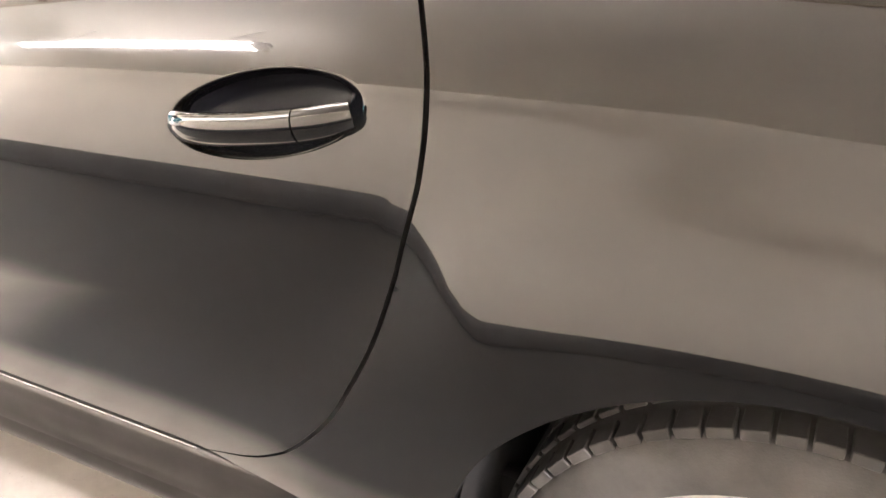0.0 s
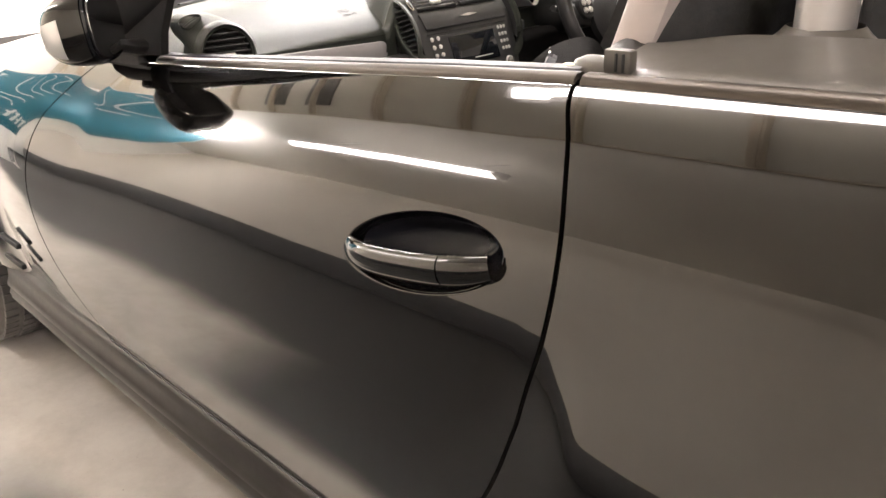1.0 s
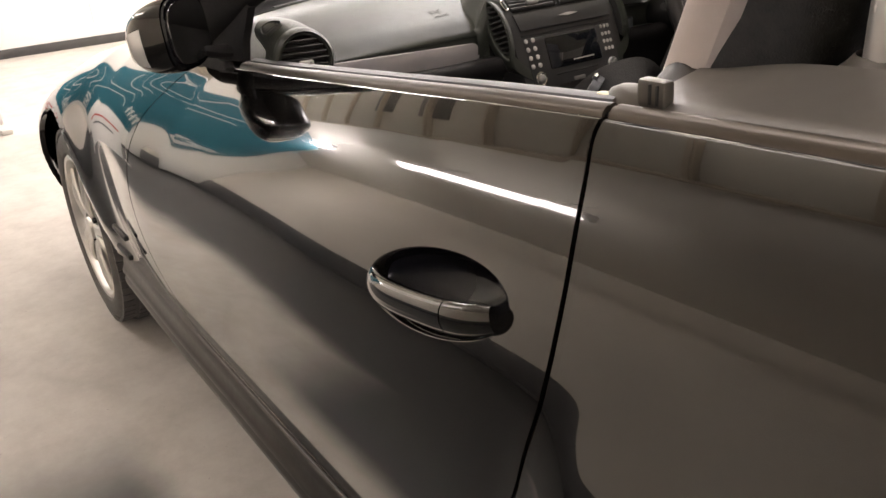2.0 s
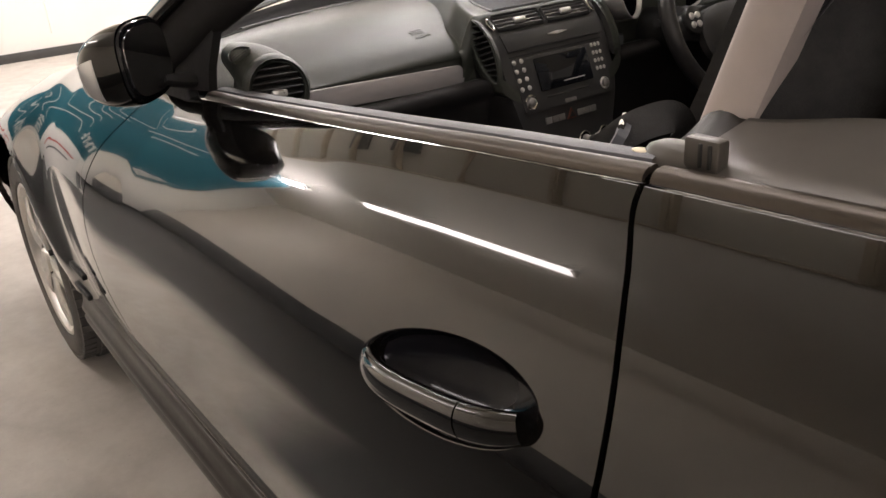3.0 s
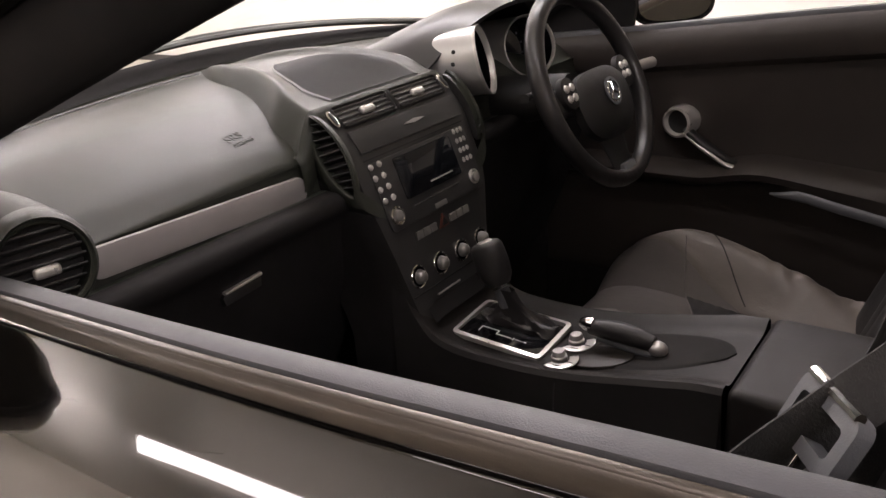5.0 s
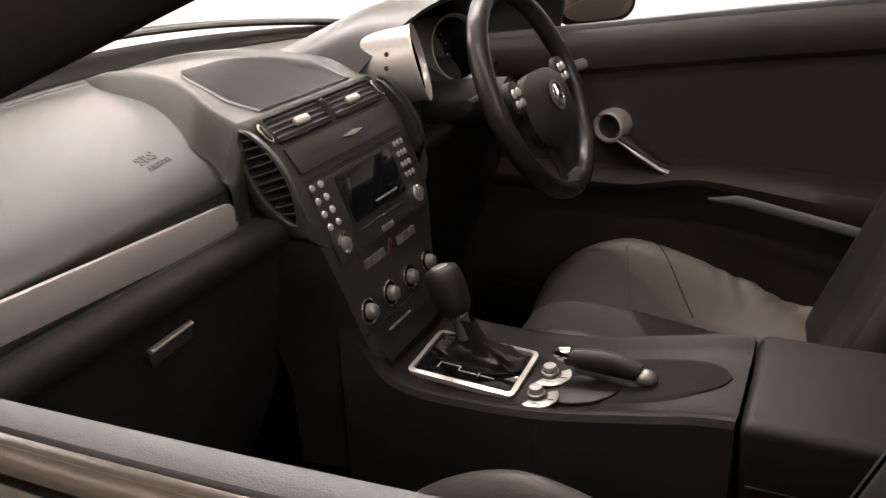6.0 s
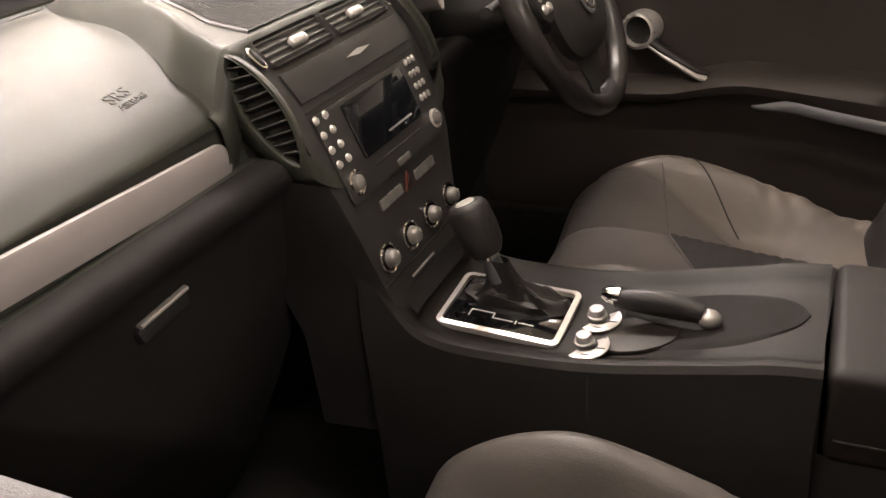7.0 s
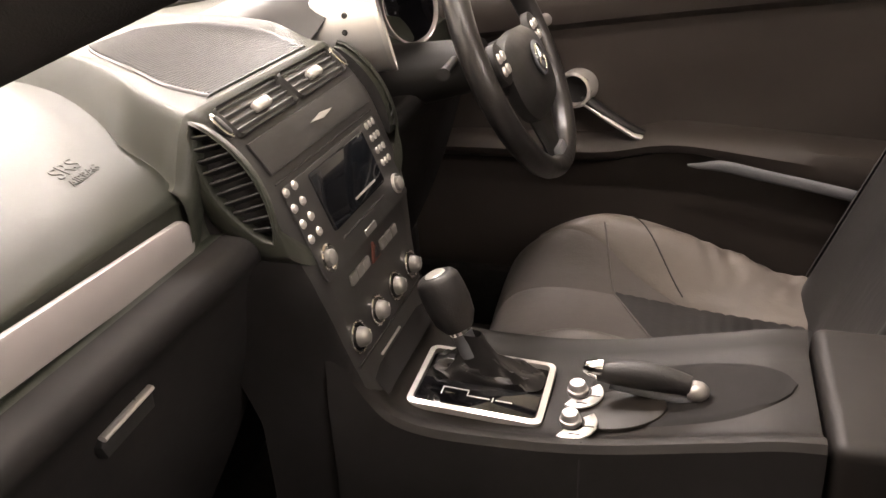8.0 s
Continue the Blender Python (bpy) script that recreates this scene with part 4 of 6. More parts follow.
def pad_z(x, y):
    key = (round(x, 4), round(y, 3))
    if key not in PAD:
        PAD[key] = dash_top(*key)
    return PAD[key]


def hump(u, v):
    """u: from the windscreen (0) to the vents (1); v: across, with the ridges near 0.78 and their feet past 1."""
    u = min(max(u, 0.0), 1.0)
    x = -1.285 + 0.399 * u
    half = 0.016 + 0.504 * (x + 1.285)
    half -= 0.030 * smooth(-0.945, -0.886, x) - 0.012 * math.sin(2 * math.pi * u)
    crown = float(np.interp(u, RISE_U, RISE_Z))
    y = v * half - 0.006
    a = abs(v)
    t_ = min(1.0, max(0.0, (a - 0.80) / 0.20))
    k = 1.5 * t_ * t_ - 0.5 * t_ ** 3
    low = pad_z(x, max(-0.66, min(-0.02, -abs(y)))) - 0.004 * smooth(0.97, 1.04, a)
    z = crown + (0.009 * math.exp(-((a - 0.79) / 0.13) ** 2) - 0.004 * (1 - a * a if a < 1 else 0)) * smooth(0.0, 0.3, u) * (1 - smooth(0.82, 0.98, u))
    return Vector((x, y, z + (low - z) * k))


RISE_U = np.linspace(0, 1, 40)
RISE_Z = spline([0.962, 0.974, 0.983, 0.984, 0.972, 0.949], 40)[:, 0]
bm = bmesh.new()
rows = [[hump(u, v) for v in np.linspace(-1.04, 1.04, 91)] for u in np.linspace(0, 1, 44)]
sheet(bm, rows)
hump_end = rows[-1]
edge_row = [p for p in hump_end if abs(p.y) < 0.158]
rows = [edge_row]
for dx, dz in ((0.004, -0.003), (0.008, -0.010), (0.010, -0.03)):
    rows.append([Vector((p.x + dx, p.y, p.z + dz)) for p in edge_row])
rows.append([Vector((-0.868, p.y, 0.84)) for p in edge_row])
rows.append([Vector((-0.855, p.y, 0.80)) for p in edge_row])
sheet(bm, rows)
for sgn in (-1, 1):
    end_row = [p for p in hump_end if 0.140 < sgn * p.y]
    sheet(bm, [[p + Vector((dx, 0, dz)) for p in end_row] for dx, dz in ((0.0, 0.0), (0.006, -0.004), (0.011, -0.012), (0.013, -0.035), (0.006, -0.085))])
part("centre_hump", bm, DASH, dash, "raised centre of the dashboard with soft ridges", sharp=70)
# speaker grille: a leaf shaped lid
bm = bmesh.new()
rows = []
TIP, FRONT = 0.50, 0.985
for s_ in np.linspace(0, 1, 34) ** 1.6:
    u = TIP + (FRONT - TIP) * s_
    half = 0.016 + 0.504 * 0.402 * u
    w_ = 0.128 * (1 - (1 - s_) ** 2) ** 0.55 / half
    rim = [-1.0, -0.985, -0.96] + list(np.linspace(-0.9, 0.9, 21)) + [0.96, 0.985, 1.0]
    rows.append([hump(u, w_ * q + 0.006 / half) + Vector((0, 0, 0.0024 if abs(q) < 0.97 else (0.0015 if abs(q) < 0.99 else -0.001))) for q in rim])
sheet(bm, rows)
lid_top = part("speaker_lid", bm, PANEL, dash, "ribbed speaker lid on the dashboard")
bm = bmesh.new()
for s_ in np.linspace(0.08, 0.985, 52):
    u = TIP + (FRONT - TIP) * s_
    half = 0.016 + 0.504 * 0.402 * u
    w_ = 0.124 * (1 - (1 - s_) ** 2) ** 0.55 / half
    sweep(bm, [hump(u, w_ * q + 0.006 / half) + Vector((0, 0, 0.0028)) for q in np.linspace(-0.96, 0.96, 14)], 0.0008, 0.0006, n=4)
part("ribs", bm, PANEL, lid_top)
# side outlets of the defroster
bm = bmesh.new()
sweep(bm, [hump(u, -0.30) + Vector((0, 0, 0.001)) for u in np.linspace(0.05, 0.30, 10)], [0.002, 0.006, 0.009, 0.010, 0.010, 0.009, 0.008, 0.006, 0.004, 0.002], 0.0015, n=8)
part("demist_grille", bm, DARK, dash)

# silver trim strip
bm = bmesh.new()
m = frame_at((-0.8815, -0.366, 0.853), (0.0, 1, -0.042), (-0.08, 0, 1))
slab(bm, round_rect(0.345, 0.038, 0.017, 8), 0.006, m, 0.0025)
part("trim_strip", bm, STRIP, dash, "satin silver trim strip")
# glovebox handle
bm = bmesh.new()
m = frame_at((-0.862, -0.352, 0.755), (0, 1, 0.06), (-0.16, 0, 1))
slab(bm, [(-0.033, -0.006), (0.029, -0.006), (0.034, 0.009), (0.029, 0.013), (-0.029, 0.013), (-0.035, 0.006)], 0.010, m, 0.003)
grip = part("glovebox_handle", bm, DARK, dash, "dark glovebox lever with a silver upper edge")
bm = bmesh.new()
sweep(bm, [m @ Vector((x, 0.0115, 0.010)) for x in np.linspace(-0.031, 0.032, 8)], 0.0042, 0.0028, n=8)
part("bright_edge", bm, BRIGHT, grip)
bm = bmesh.new()
sweep(bm, [Vector((-0.868, y, 0.800)) for y in np.linspace(-0.60, -0.16, 12)], 0.0012, 0.0012, n=6)
part("glovebox_seam", bm, CARPET, dash)


def vent(name, m, outline, slats, depth, tab=None, ring=None, ring_w=0.006, parent=None, label="", blade=None):
    """An air vent: dark cavity, frame, slats and a bright tab; outline in the pose's own plane."""
    bm = bmesh.new()
    slab(bm, [(x * 0.985, y * 0.985) for x, y in outline], 0.002, m @ Matrix.Translation((0, 0, -depth)))
    v = part(name, bm, CARPET, parent, label)
    bm = bmesh.new()
    a = [bm.verts.new(m @ Vector((x * (1 + ring_w * 14), y * (1 + ring_w * 14), -0.001))) for x, y in outline]
    b = [bm.verts.new(m @ Vector((x * (1 + ring_w * 6), y * (1 + ring_w * 6), 0.0035))) for x, y in outline]
    c = [bm.verts.new(m @ Vector((x, y, 0.002))) for x, y in outline]
    d = [bm.verts.new(m @ Vector((x, y, -depth))) for x, y in outline]
    k = len(outline)
    for p, q in ((a, b), (b, c), (c, d)):
        for i in range(k):
            bm.faces.new((p[i], p[(i + 1) % k], q[(i + 1) % k], q[i]))
    part("frame", bm, ring or DASH, v)
    for x0, y0, x1, y1 in slats:
        bm = bmesh.new()
        box(bm, (0, 0, 0), (math.hypot(x1 - x0, y1 - y0), 0.0026, 0.011), 0.0008, m @ Matrix.Translation(((x0 + x1) / 2, (y0 + y1) / 2, -0.004))
            @ Matrix.Rotation(math.atan2(y1 - y0, x1 - x0), 4, "Z") @ Matrix.Rotation(radians(-28), 4, "X"), 1)
        part("slat", bm, blade or SLAT, v)
    if tab:
        bm = bmesh.new()
        box(bm, (tab[0], tab[1], 0.002), (tab[2], 0.0115, 0.010), 0.004, m, 3)
        part("tab", bm, BRIGHT, v)
    return v


# pod that joins the round vent and the corner vent
tm = frame_at((-0.925, -0.618, 0.948), (0.5, 1, -0.45), (-0.3, 0.2, 1)) @ Matrix.Scale(0.85, 4)
rm = frame_at((-0.803, -0.618, 0.909), (0.22, 1, 0), (-0.12, 0, 1))
bm = bmesh.new()
rows = []
for k in np.linspace(0, 1, 14):
    row = []
    for a in np.linspace(0, 2 * math.pi, 48, endpoint=False):
        p = rm @ Vector((0.0525 * math.cos(a), 0.0535 * math.sin(a), -0.018))
        q = tm @ Vector((0.002 + 0.040 * math.cos(a), -0.004 + 0.032 * math.sin(a), -0.003))
        row.append(p.lerp(q, k) + Vector((0, 0, 0.007 * math.sin(math.pi * k))))
    rows.append(row)
rings = sheet(bm, rows, close_u=True)
bm.faces.new(rings[-1])
CORNER = [tuple(p) for p in spline([(-0.030, -0.004), (-0.022, -0.016), (0.004, -0.021), (0.028, -0.019), (0.034, -0.012), (0.022, 0.004), (0.004, 0.016), (-0.018, 0.019), (-0.028, 0.010), (-0.030, -0.004)], 36)[:-1]]
part("vent_pod", bm, DASH, dash, "rounded pod of the side vents", sharp=60)
# round passenger vent in its hood, with the small triangular vent beside it
rv = (-0.803, -0.618, 0.909)
rm = frame_at(rv, (0.22, 1, 0), (-0.12, 0, 1))
bm = bmesh.new()
rows = []
for k, (r, h) in enumerate([(1.02, 0.0), (1.10, 0.006), (1.20, 0.0), (1.26, -0.02), (1.30, -0.08)]):
    rows.append([rm @ Vector((0.042 * r * math.cos(a), 0.042 * r * math.sin(a) * (1.05 if math.sin(a) > 0 else 1), h)) for a in np.linspace(0, 2 * math.pi, 40, endpoint=False)])
sheet(bm, rows, close_u=True)
part("vent_hood", bm, DASH, dash)
vent("round_vent", rm, oval(0.042, 0.042, 36), [(-math.sqrt(0.00162 - h * h), h, math.sqrt(0.00162 - h * h), h) for h in (-0.031, -0.0205, -0.010, 0.0005, 0.011, 0.0215, 0.032)], 0.020,
     tab=(0.0, -0.005, 0.026), parent=dash, label="round air vent with dark slats and a bright tab", blade=PANEL)
tm = frame_at((-0.8807, -0.6443, 0.9648), (0.25, 0.78, 0.56), (-1, 0.1, 0.1)) @ Matrix.Translation((0, 0, -0.005)) @ Matrix.Diagonal((0.56, 1.15, 0.7, 1))
vent("corner_vent", tm, CORNER, [(-0.025, h + 0.002, 0.024 - 0.9 * max(0.0, h), h - 0.003) for h in (-0.014, -0.007, 0.0, 0.007, 0.013)], 0.0045, ring_w=0.0045, parent=dash, label="small triangular vent at the end of the dashboard", blade=DARK)


# ---------------- centre console ----------------
def face(y, z, out=0.0):
    return Vector((stack_x(z) + out, y, z + out * 0.3))




def face_pose(y, z, out=0.0):
    up = Vector((stack_x(z + 0.012) - stack_x(z - 0.012), 0, 0.024)).normalized()
    return frame_at(face(y, z, out), (0, 1, 0), up)


def half_width(z):
    return float(np.interp(z, [0.44, 0.60, 0.64, 0.68, 0.72, 0.76, 0.80, 0.88, 0.955], [0.102, 0.104, 0.107, 0.113, 0.123, 0.135, 0.144, 0.147, 0.148]))


bm, cheeks = bmesh.new(), bmesh.new()
rows, left_rows, right_rows = [], [], []
for z in np.linspace(0.44, 0.946, 50):
    w = half_width(z)
    dp = 1 - 0.9 * smooth(0.84, 0.90, z)
    rows.append([face(w * k, z, -0.002 if abs(k) == 1 else 0.0) for k in [-1] + list(np.linspace(-0.96, 0.96, 13)) + [1]])
    for sgn, store in ((-1, left_rows), (1, right_rows)):
        store.append([face(sgn * w, z, -0.002), Vector((stack_x(z) - 0.008, sgn * (w + 0.006 * dp), z)), Vector((stack_x(z) - 0.05 * dp, sgn * (w + 0.016 * dp), z)), Vector((stack_x(z) - 0.14 * dp, sgn * (w + 0.026 * dp), z))])
sheet(bm, rows)
stack = part("centre_console", bm, PANEL, car, "anthracite centre console with radio, vents and heater knobs")
# cheeks split off in near black: their shade is put into the colour
sheet(cheeks, left_rows)
sheet(cheeks, right_rows)
part("console_cheek", cheeks, LOWER, stack, "centre console sides blackened for the shade they lie in")

# centre vents, leaning back to meet the speaker lid
cm = face_pose(0.0, 0.9300, 0.0025)
for c in (-0.0655, 0.0655):
    w = 0.060
    vent("centre_vent", cm @ Matrix.Translation((c, 0, 0)), round_rect(2 * w, 0.036, 0.005, 4), [(-w, h, w, h) for h in (-0.0125, -0.0042, 0.0042, 0.0125)], 0.022,
         tab=(0.004 if c < 0 else -0.002, -0.001, 0.030), ring=PANEL, ring_w=0.0025, parent=stack, label="slatted air vent with a bright tab")
for c in (-0.1365, 0.1365):
    bm = bmesh.new()
    slab(bm, oval(0.0065, 0.0155, 20), 0.004, cm @ Matrix.Translation((c, 0, -0.001)), 0.0015)
    wheel_ring = part("vent_wheel", bm, CHROME, stack)
    bm = bmesh.new()
    slab(bm, oval(0.0032, 0.0115, 16), 0.002, cm @ Matrix.Translation((c, 0, 0.003)), 0.0008)
    part("wheel_face", bm, DARK, wheel_ring)
# side vents, almond shaped, facing outwards
for sgn in (-1, 1):
    o = Vector((-0.8430, sgn * 0.1690, 0.8870))
    sm = frame_at(o, (-sgn * 0.855, 0.16, -sgn * 0.50), (-0.51, 0, 0.86))
    almond = [(0.0205 * math.sin(math.pi * i / 20) ** 0.72, 0.063 - 0.126 * i / 20) for i in range(21)] + [(-0.0205 * math.sin(math.pi * i / 20) ** 0.72, -0.063 + 0.126 * i / 20) for i in range(1, 20)]
    vent("side_vent", sm, [(x + (0.0008 if abs(x) < 1e-6 else 0), y) for x, y in almond],
         [(-0.0195 * math.cos(h / 0.063 * 1.45) ** 0.75, h - sgn * 0.004, 0.0195 * math.cos(h / 0.063 * 1.45) ** 0.75, h + sgn * 0.004) for h in np.linspace(-0.050, 0.050, 10)], 0.014, ring=DASH, ring_w=0.006, parent=stack,
         label="almond shaped side vent with dark slats", blade=DARK)
    # rounded pod round the side vent, flowing back into the dashboard
    bm = bmesh.new()
    rows = []
    for grow, out in ((0.000, -0.0005), (0.0025, 0.0018), (0.0055, 0.0015), (0.010, -0.0005), (0.017, -0.004), (0.026, -0.011), (0.035, -0.021), (0.043, -0.034), (0.049, -0.050), (0.053, -0.075)):
        ring_ = []
        for i, (x, y) in enumerate(almond):
            a_, b_ = Vector((*almond[i - 1], 0)), Vector((*almond[(i + 1) % 40], 0))
            n_ = (b_ - a_).normalized()
            n_ = Vector((n_.y, -n_.x, 0))
            n_ = n_ if n_.dot(Vector((x, y * 0.3, 0))) > 0 else -n_
            near_face = max(smooth(0.0, 0.006, -x * sgn), smooth(0.030, 0.058, y))
            g_, o_z = grow + (min(grow, 0.0035) - grow) * near_face, out + (max(out, -0.006) - out) * near_face
            ring_.append(sm @ (Vector((x, y, o_z)) + n_ * g_))
        rows.append(ring_)
    sheet(bm, rows, close_u=True)
    part("vent_cheek", bm, DASH, stack, sharp=80)

# storage lid with its bright mark
bm = bmesh.new()
slab(bm, [(-0.129, 0.0185), (-0.126, -0.0185), (0.128, -0.0185), (0.132, 0.0185)], 0.003, face_pose(0.0, 0.8955, 0.0005), 0.0012)
lid = part("storage_lid", bm, PANEL, stack)
bm = bmesh.new()
slab(bm, [(-0.027, 0.0), (0, -0.0035), (0.027, 0.0), (0, 0.0035)], 0.002, face_pose(0.012, 0.897, 0.0035))
part("lid_mark", bm, BRIGHT, lid)
bm = bmesh.new()
box(bm, (0, 0, 0), (0.25, 0.0018, 0.002), 0, face_pose(0.0, 0.8705, 0.0008))
part("panel_seam", bm, CARPET, stack)

# radio: display, buttons, knobs
radio = bmesh.new()
slab(radio, round_rect(0.246, 0.106, 0.006, 4), 0.002, face_pose(0.0, 0.815, 0.0008), 0.001)
radio = part("radio", radio, PANEL, stack, "radio with a dark display and round buttons")
bm = bmesh.new()
slab(bm, round_rect(0.145, 0.066, 0.004, 4), 0.003, face_pose(0.002, 0.829, 0.0025), 0.001)
disp = part("display", bm, SCREEN, radio, "dark glossy display")
bm = bmesh.new()
box(bm, (0, 0, 0), (0.058, 0.0022, 0.001), 0, face_pose(0.022, 0.808, 0.0058))
part("display_line", bm, BRIGHT, disp)
bm = bmesh.new()
box(bm, (0, 0, 0), (0.118, 0.003, 0.002), 0.0008, face_pose(0.0, 0.786, 0.0032))
part("disc_slot", bm, CARPET, radio)
for r in range(4):
    for c in range(2):
        bm = bmesh.new()
        lathe(bm, [(0.0, 0.0030), (0.0036, 0.0024), (0.0050, 0.0)], 16, face_pose(-0.119 + 0.019 * c + 0.001 * r, 0.860 - 0.0165 * r + 0.0005 * c, 0.003))
        part("round_button", bm, BRIGHT, radio)
    for c in range(3):
        bm = bmesh.new()
        slab(bm, oval(0.0034, 0.0042, 12), 0.002, face_pose(0.092 + 0.0100 * c, 0.860 - 0.015 * r, 0.003), 0.0006)
        part("key", bm, BRIGHT, radio)
for y, z, big in ((-0.1035, 0.7845, True), (0.1025, 0.7845, False)):
    bm = bmesh.new()
    lathe(bm, [(0.0150 if big else 0.0125, 0.0), (0.0150 if big else 0.0125, 0.004), (0.0128 if big else 0.0115, 0.005), (0.0100, 0.003), (0.0, 0.003)], 28, face_pose(y, z, 0.002))
    ring = part("knob_ring", bm, CHROME if big else BRIGHT, radio)
    bm = bmesh.new()
    lathe(bm, [(0.0, 0.010), (0.0055, 0.0092), (0.0084, 0.0070), (0.0090, 0.002)], 24, face_pose(y, z, 0.003))
    part("knob", bm, KNOB, radio)
# small key and the switch bar with the hazard switch
bm = bmesh.new()
slab(bm, round_rect(0.032, 0.009, 0.002, 3), 0.003, face_pose(0.0, 0.7700, 0.0030), 0.001)
part("display_key", bm, KNOB, stack)
for k in range(8):
    if k in (3, 4):
        continue
    bm = bmesh.new()
    slab(bm, round_rect(0.0165, 0.0125, 0.0015, 3), 0.003, face_pose(-0.0635 + 0.0178 * k, 0.7415, 0.001), 0.0008)
    part("switch", bm, KNOB, stack)
bm = bmesh.new()
slab(bm, [(-0.0125, -0.009), (0.0125, -0.009), (0.0, 0.013)], 0.003, face_pose(-0.0012, 0.7425, 0.0015), 0.0008)
hz = part("hazard_switch", bm, AMBER, stack, "red triangle of the hazard switch")
bm = bmesh.new()
slab(bm, [(-0.0072, -0.0055), (0.0072, -0.0055), (0.0, 0.0065)], 0.002, face_pose(-0.0012, 0.7425, 0.004))
part("triangle_inset", bm, DARK, hz)
# heater knobs
for y in (-0.087, -0.0285, 0.030, 0.0875):
    bm = bmesh.new()
    lathe(bm, [(0.0185, 0.0), (0.0185, 0.002), (0.0174, 0.003), (0.0164, 0.002), (0.0, 0.002)], 30, face_pose(y, 0.683, 0.001))
    dial = part("heater_dial", bm, CHROME, stack, "chrome ringed heater dial")
    bm = bmesh.new()
    lathe(bm, [(0.0150, 0.0025), (0.0, 0.0025)], 24, face_pose(y, 0.683, 0.001))
    part("dial_face", bm, GLOSS, dial)
    bm = bmesh.new()
    lathe(bm, [(0.0, 0.0150), (0.0050, 0.0145), (0.0085, 0.0125), (0.0105, 0.0085), (0.0115, 0.003)], 24, face_pose(y, 0.683, 0.001))
    part("dial_knob", bm, KNOB, dial, "satin dome of the heater dial")
    bm = bmesh.new()
    box(bm, (0, 0.006, 0.0165), (0.0014, 0.004, 0.001), 0, face_pose(y, 0.683, 0.001))
    part("dial_mark", bm, BRIGHT, dial)
bm = bmesh.new()
box(bm, (0, 0, 0), (0.216, 0.0018, 0.002), 0, face_pose(0, 0.6565, 0.0008))
part("panel_seam", bm, CARPET, stack)
bm = bmesh.new()
slab(bm, [(-0.030, -0.0012), (0.030, -0.0012), (0.030, 0.0012), (-0.030, 0.0012)], 0.002, face_pose(-0.026, 0.642, 0.001))
part("tray_mark", bm, BRIGHT, stack)

# tunnel console: side walls flow from the stack down to the armrest
TX = [-0.86, -0.80, -0.765, -0.72, -0.62, -0.52, -0.40, -0.31, -0.10, 0.05]
TZ = [0.80, 0.715, 0.635, 0.594, 0.588, 0.596, 0.620, 0.636, 0.640, 0.64]


TUNNEL = spline(list(zip(TX, TZ)), 160)


def tunnel_z(x):
    return float(np.interp(x, TUNNEL[:, 0], TUNNEL[:, 1]))


bm, flank = bmesh.new(), bmesh.new()
rows, near_rows, far_rows = [], [], []
for x in list(np.linspace(-0.80, -0.304, 70)) + list(np.linspace(-0.300, 0.05, 12)):
    zt = tunnel_z(x) if x < -0.302 else 0.545
    w = float(np.interp(x, [-0.80, -0.72, -0.6, -0.4, 0.05], [0.110, 0.104, 0.101, 0.100, 0.105]))
    zi = min(zt - 0.012 * smooth(-0.80, -0.74, x), 0.640)
    rim = [(-w - 0.008, zt - 0.008), (-w - 0.002, zt - 0.001), (-w + 0.008, zt - 0.001), (-w + 0.018, zi + 0.004), (-w + 0.030, zi)]
    if x < -0.302:
        rows.append([(x, a, b) for a, b in rim + [(k, zi) for k in np.linspace(-w + 0.045, w - 0.045, 7)] + [(-a, b) for a, b in rim[::-1]]])
    wall = [(-w - 0.026, 0.24), (-w - 0.018, zt - 0.10), (-w - 0.011, zt - 0.03), (-w - 0.008, zt - 0.008)]
    near_rows.append([(x, a, b) for a, b in wall])
    far_rows.append([(x, -a, b) for a, b in wall])
sheet(bm, rows)
tunnel = part("tunnel_console", bm, CONSOLE, car, "charcoal tunnel console between the seats")
# flanks in near black, since the shade down there is put into their colour
sheet(flank, near_rows)
sheet(flank, far_rows)
part("tunnel_flank", flank, LOWER, tunnel, "tunnel sides blackened for the shade they lie in")
# dark sheet over the tunnel in place of the shade in the tray recess
bm = bmesh.new()
sheet(bm, [[(x, y, tunnel_z(x) + 0.004 - 0.003 * (abs(y) > 0.080)) for y in np.linspace(-0.086, 0.086, 9)] for x in np.linspace(-0.778, -0.746, 8)])
part("tray", bm, LOWER, tunnel, "dark sheet for the shaded tray recess below the heater dials")
bm = bmesh.new()
sweep(bm, [(-0.532, -0.1165, 0.5), (-0.532, -0.1125, 0.57), (-0.532, -0.105, 0.5905), (-0.532, -0.098, 0.5935)], 0.0008, 0.0012, n=6, up=(1, 0, 0))
part("console_seam", bm, CARPET, tunnel)

# gear lever: surround, position panel, boot, lever
gx0, gx1, gy0, gy1, gz = -0.737, -0.580, -0.066, 0.044, 0.587
bm = bmesh.new()
outer = round_rect(gx1 - gx0, gy1 - gy0, 0.010, 5)
inner = round_rect(gx1 - gx0 - 0.014, gy1 - gy0 - 0.014, 0.006, 5)
gm = Matrix.Translation(((gx0 + gx1) / 2, (gy0 + gy1) / 2, gz)) @ pose(0, 0, 0, 4, 3, 0)
k = len(outer)
loops = [[bm.verts.new(gm @ Vector((x, y, h))) for x, y in o] for o, h in ((outer, -0.006), (outer, 0.002), (inner, 0.003), (inner, -0.004))]
for a, b in zip(loops, loops[1:]):
    for i in range(k):
        bm.faces.new((a[i], a[(i + 1) % k], b[(i + 1) % k], b[i]))
gear = part("gear_surround", bm, BRIGHT, tunnel, "bright silver gear lever surround")
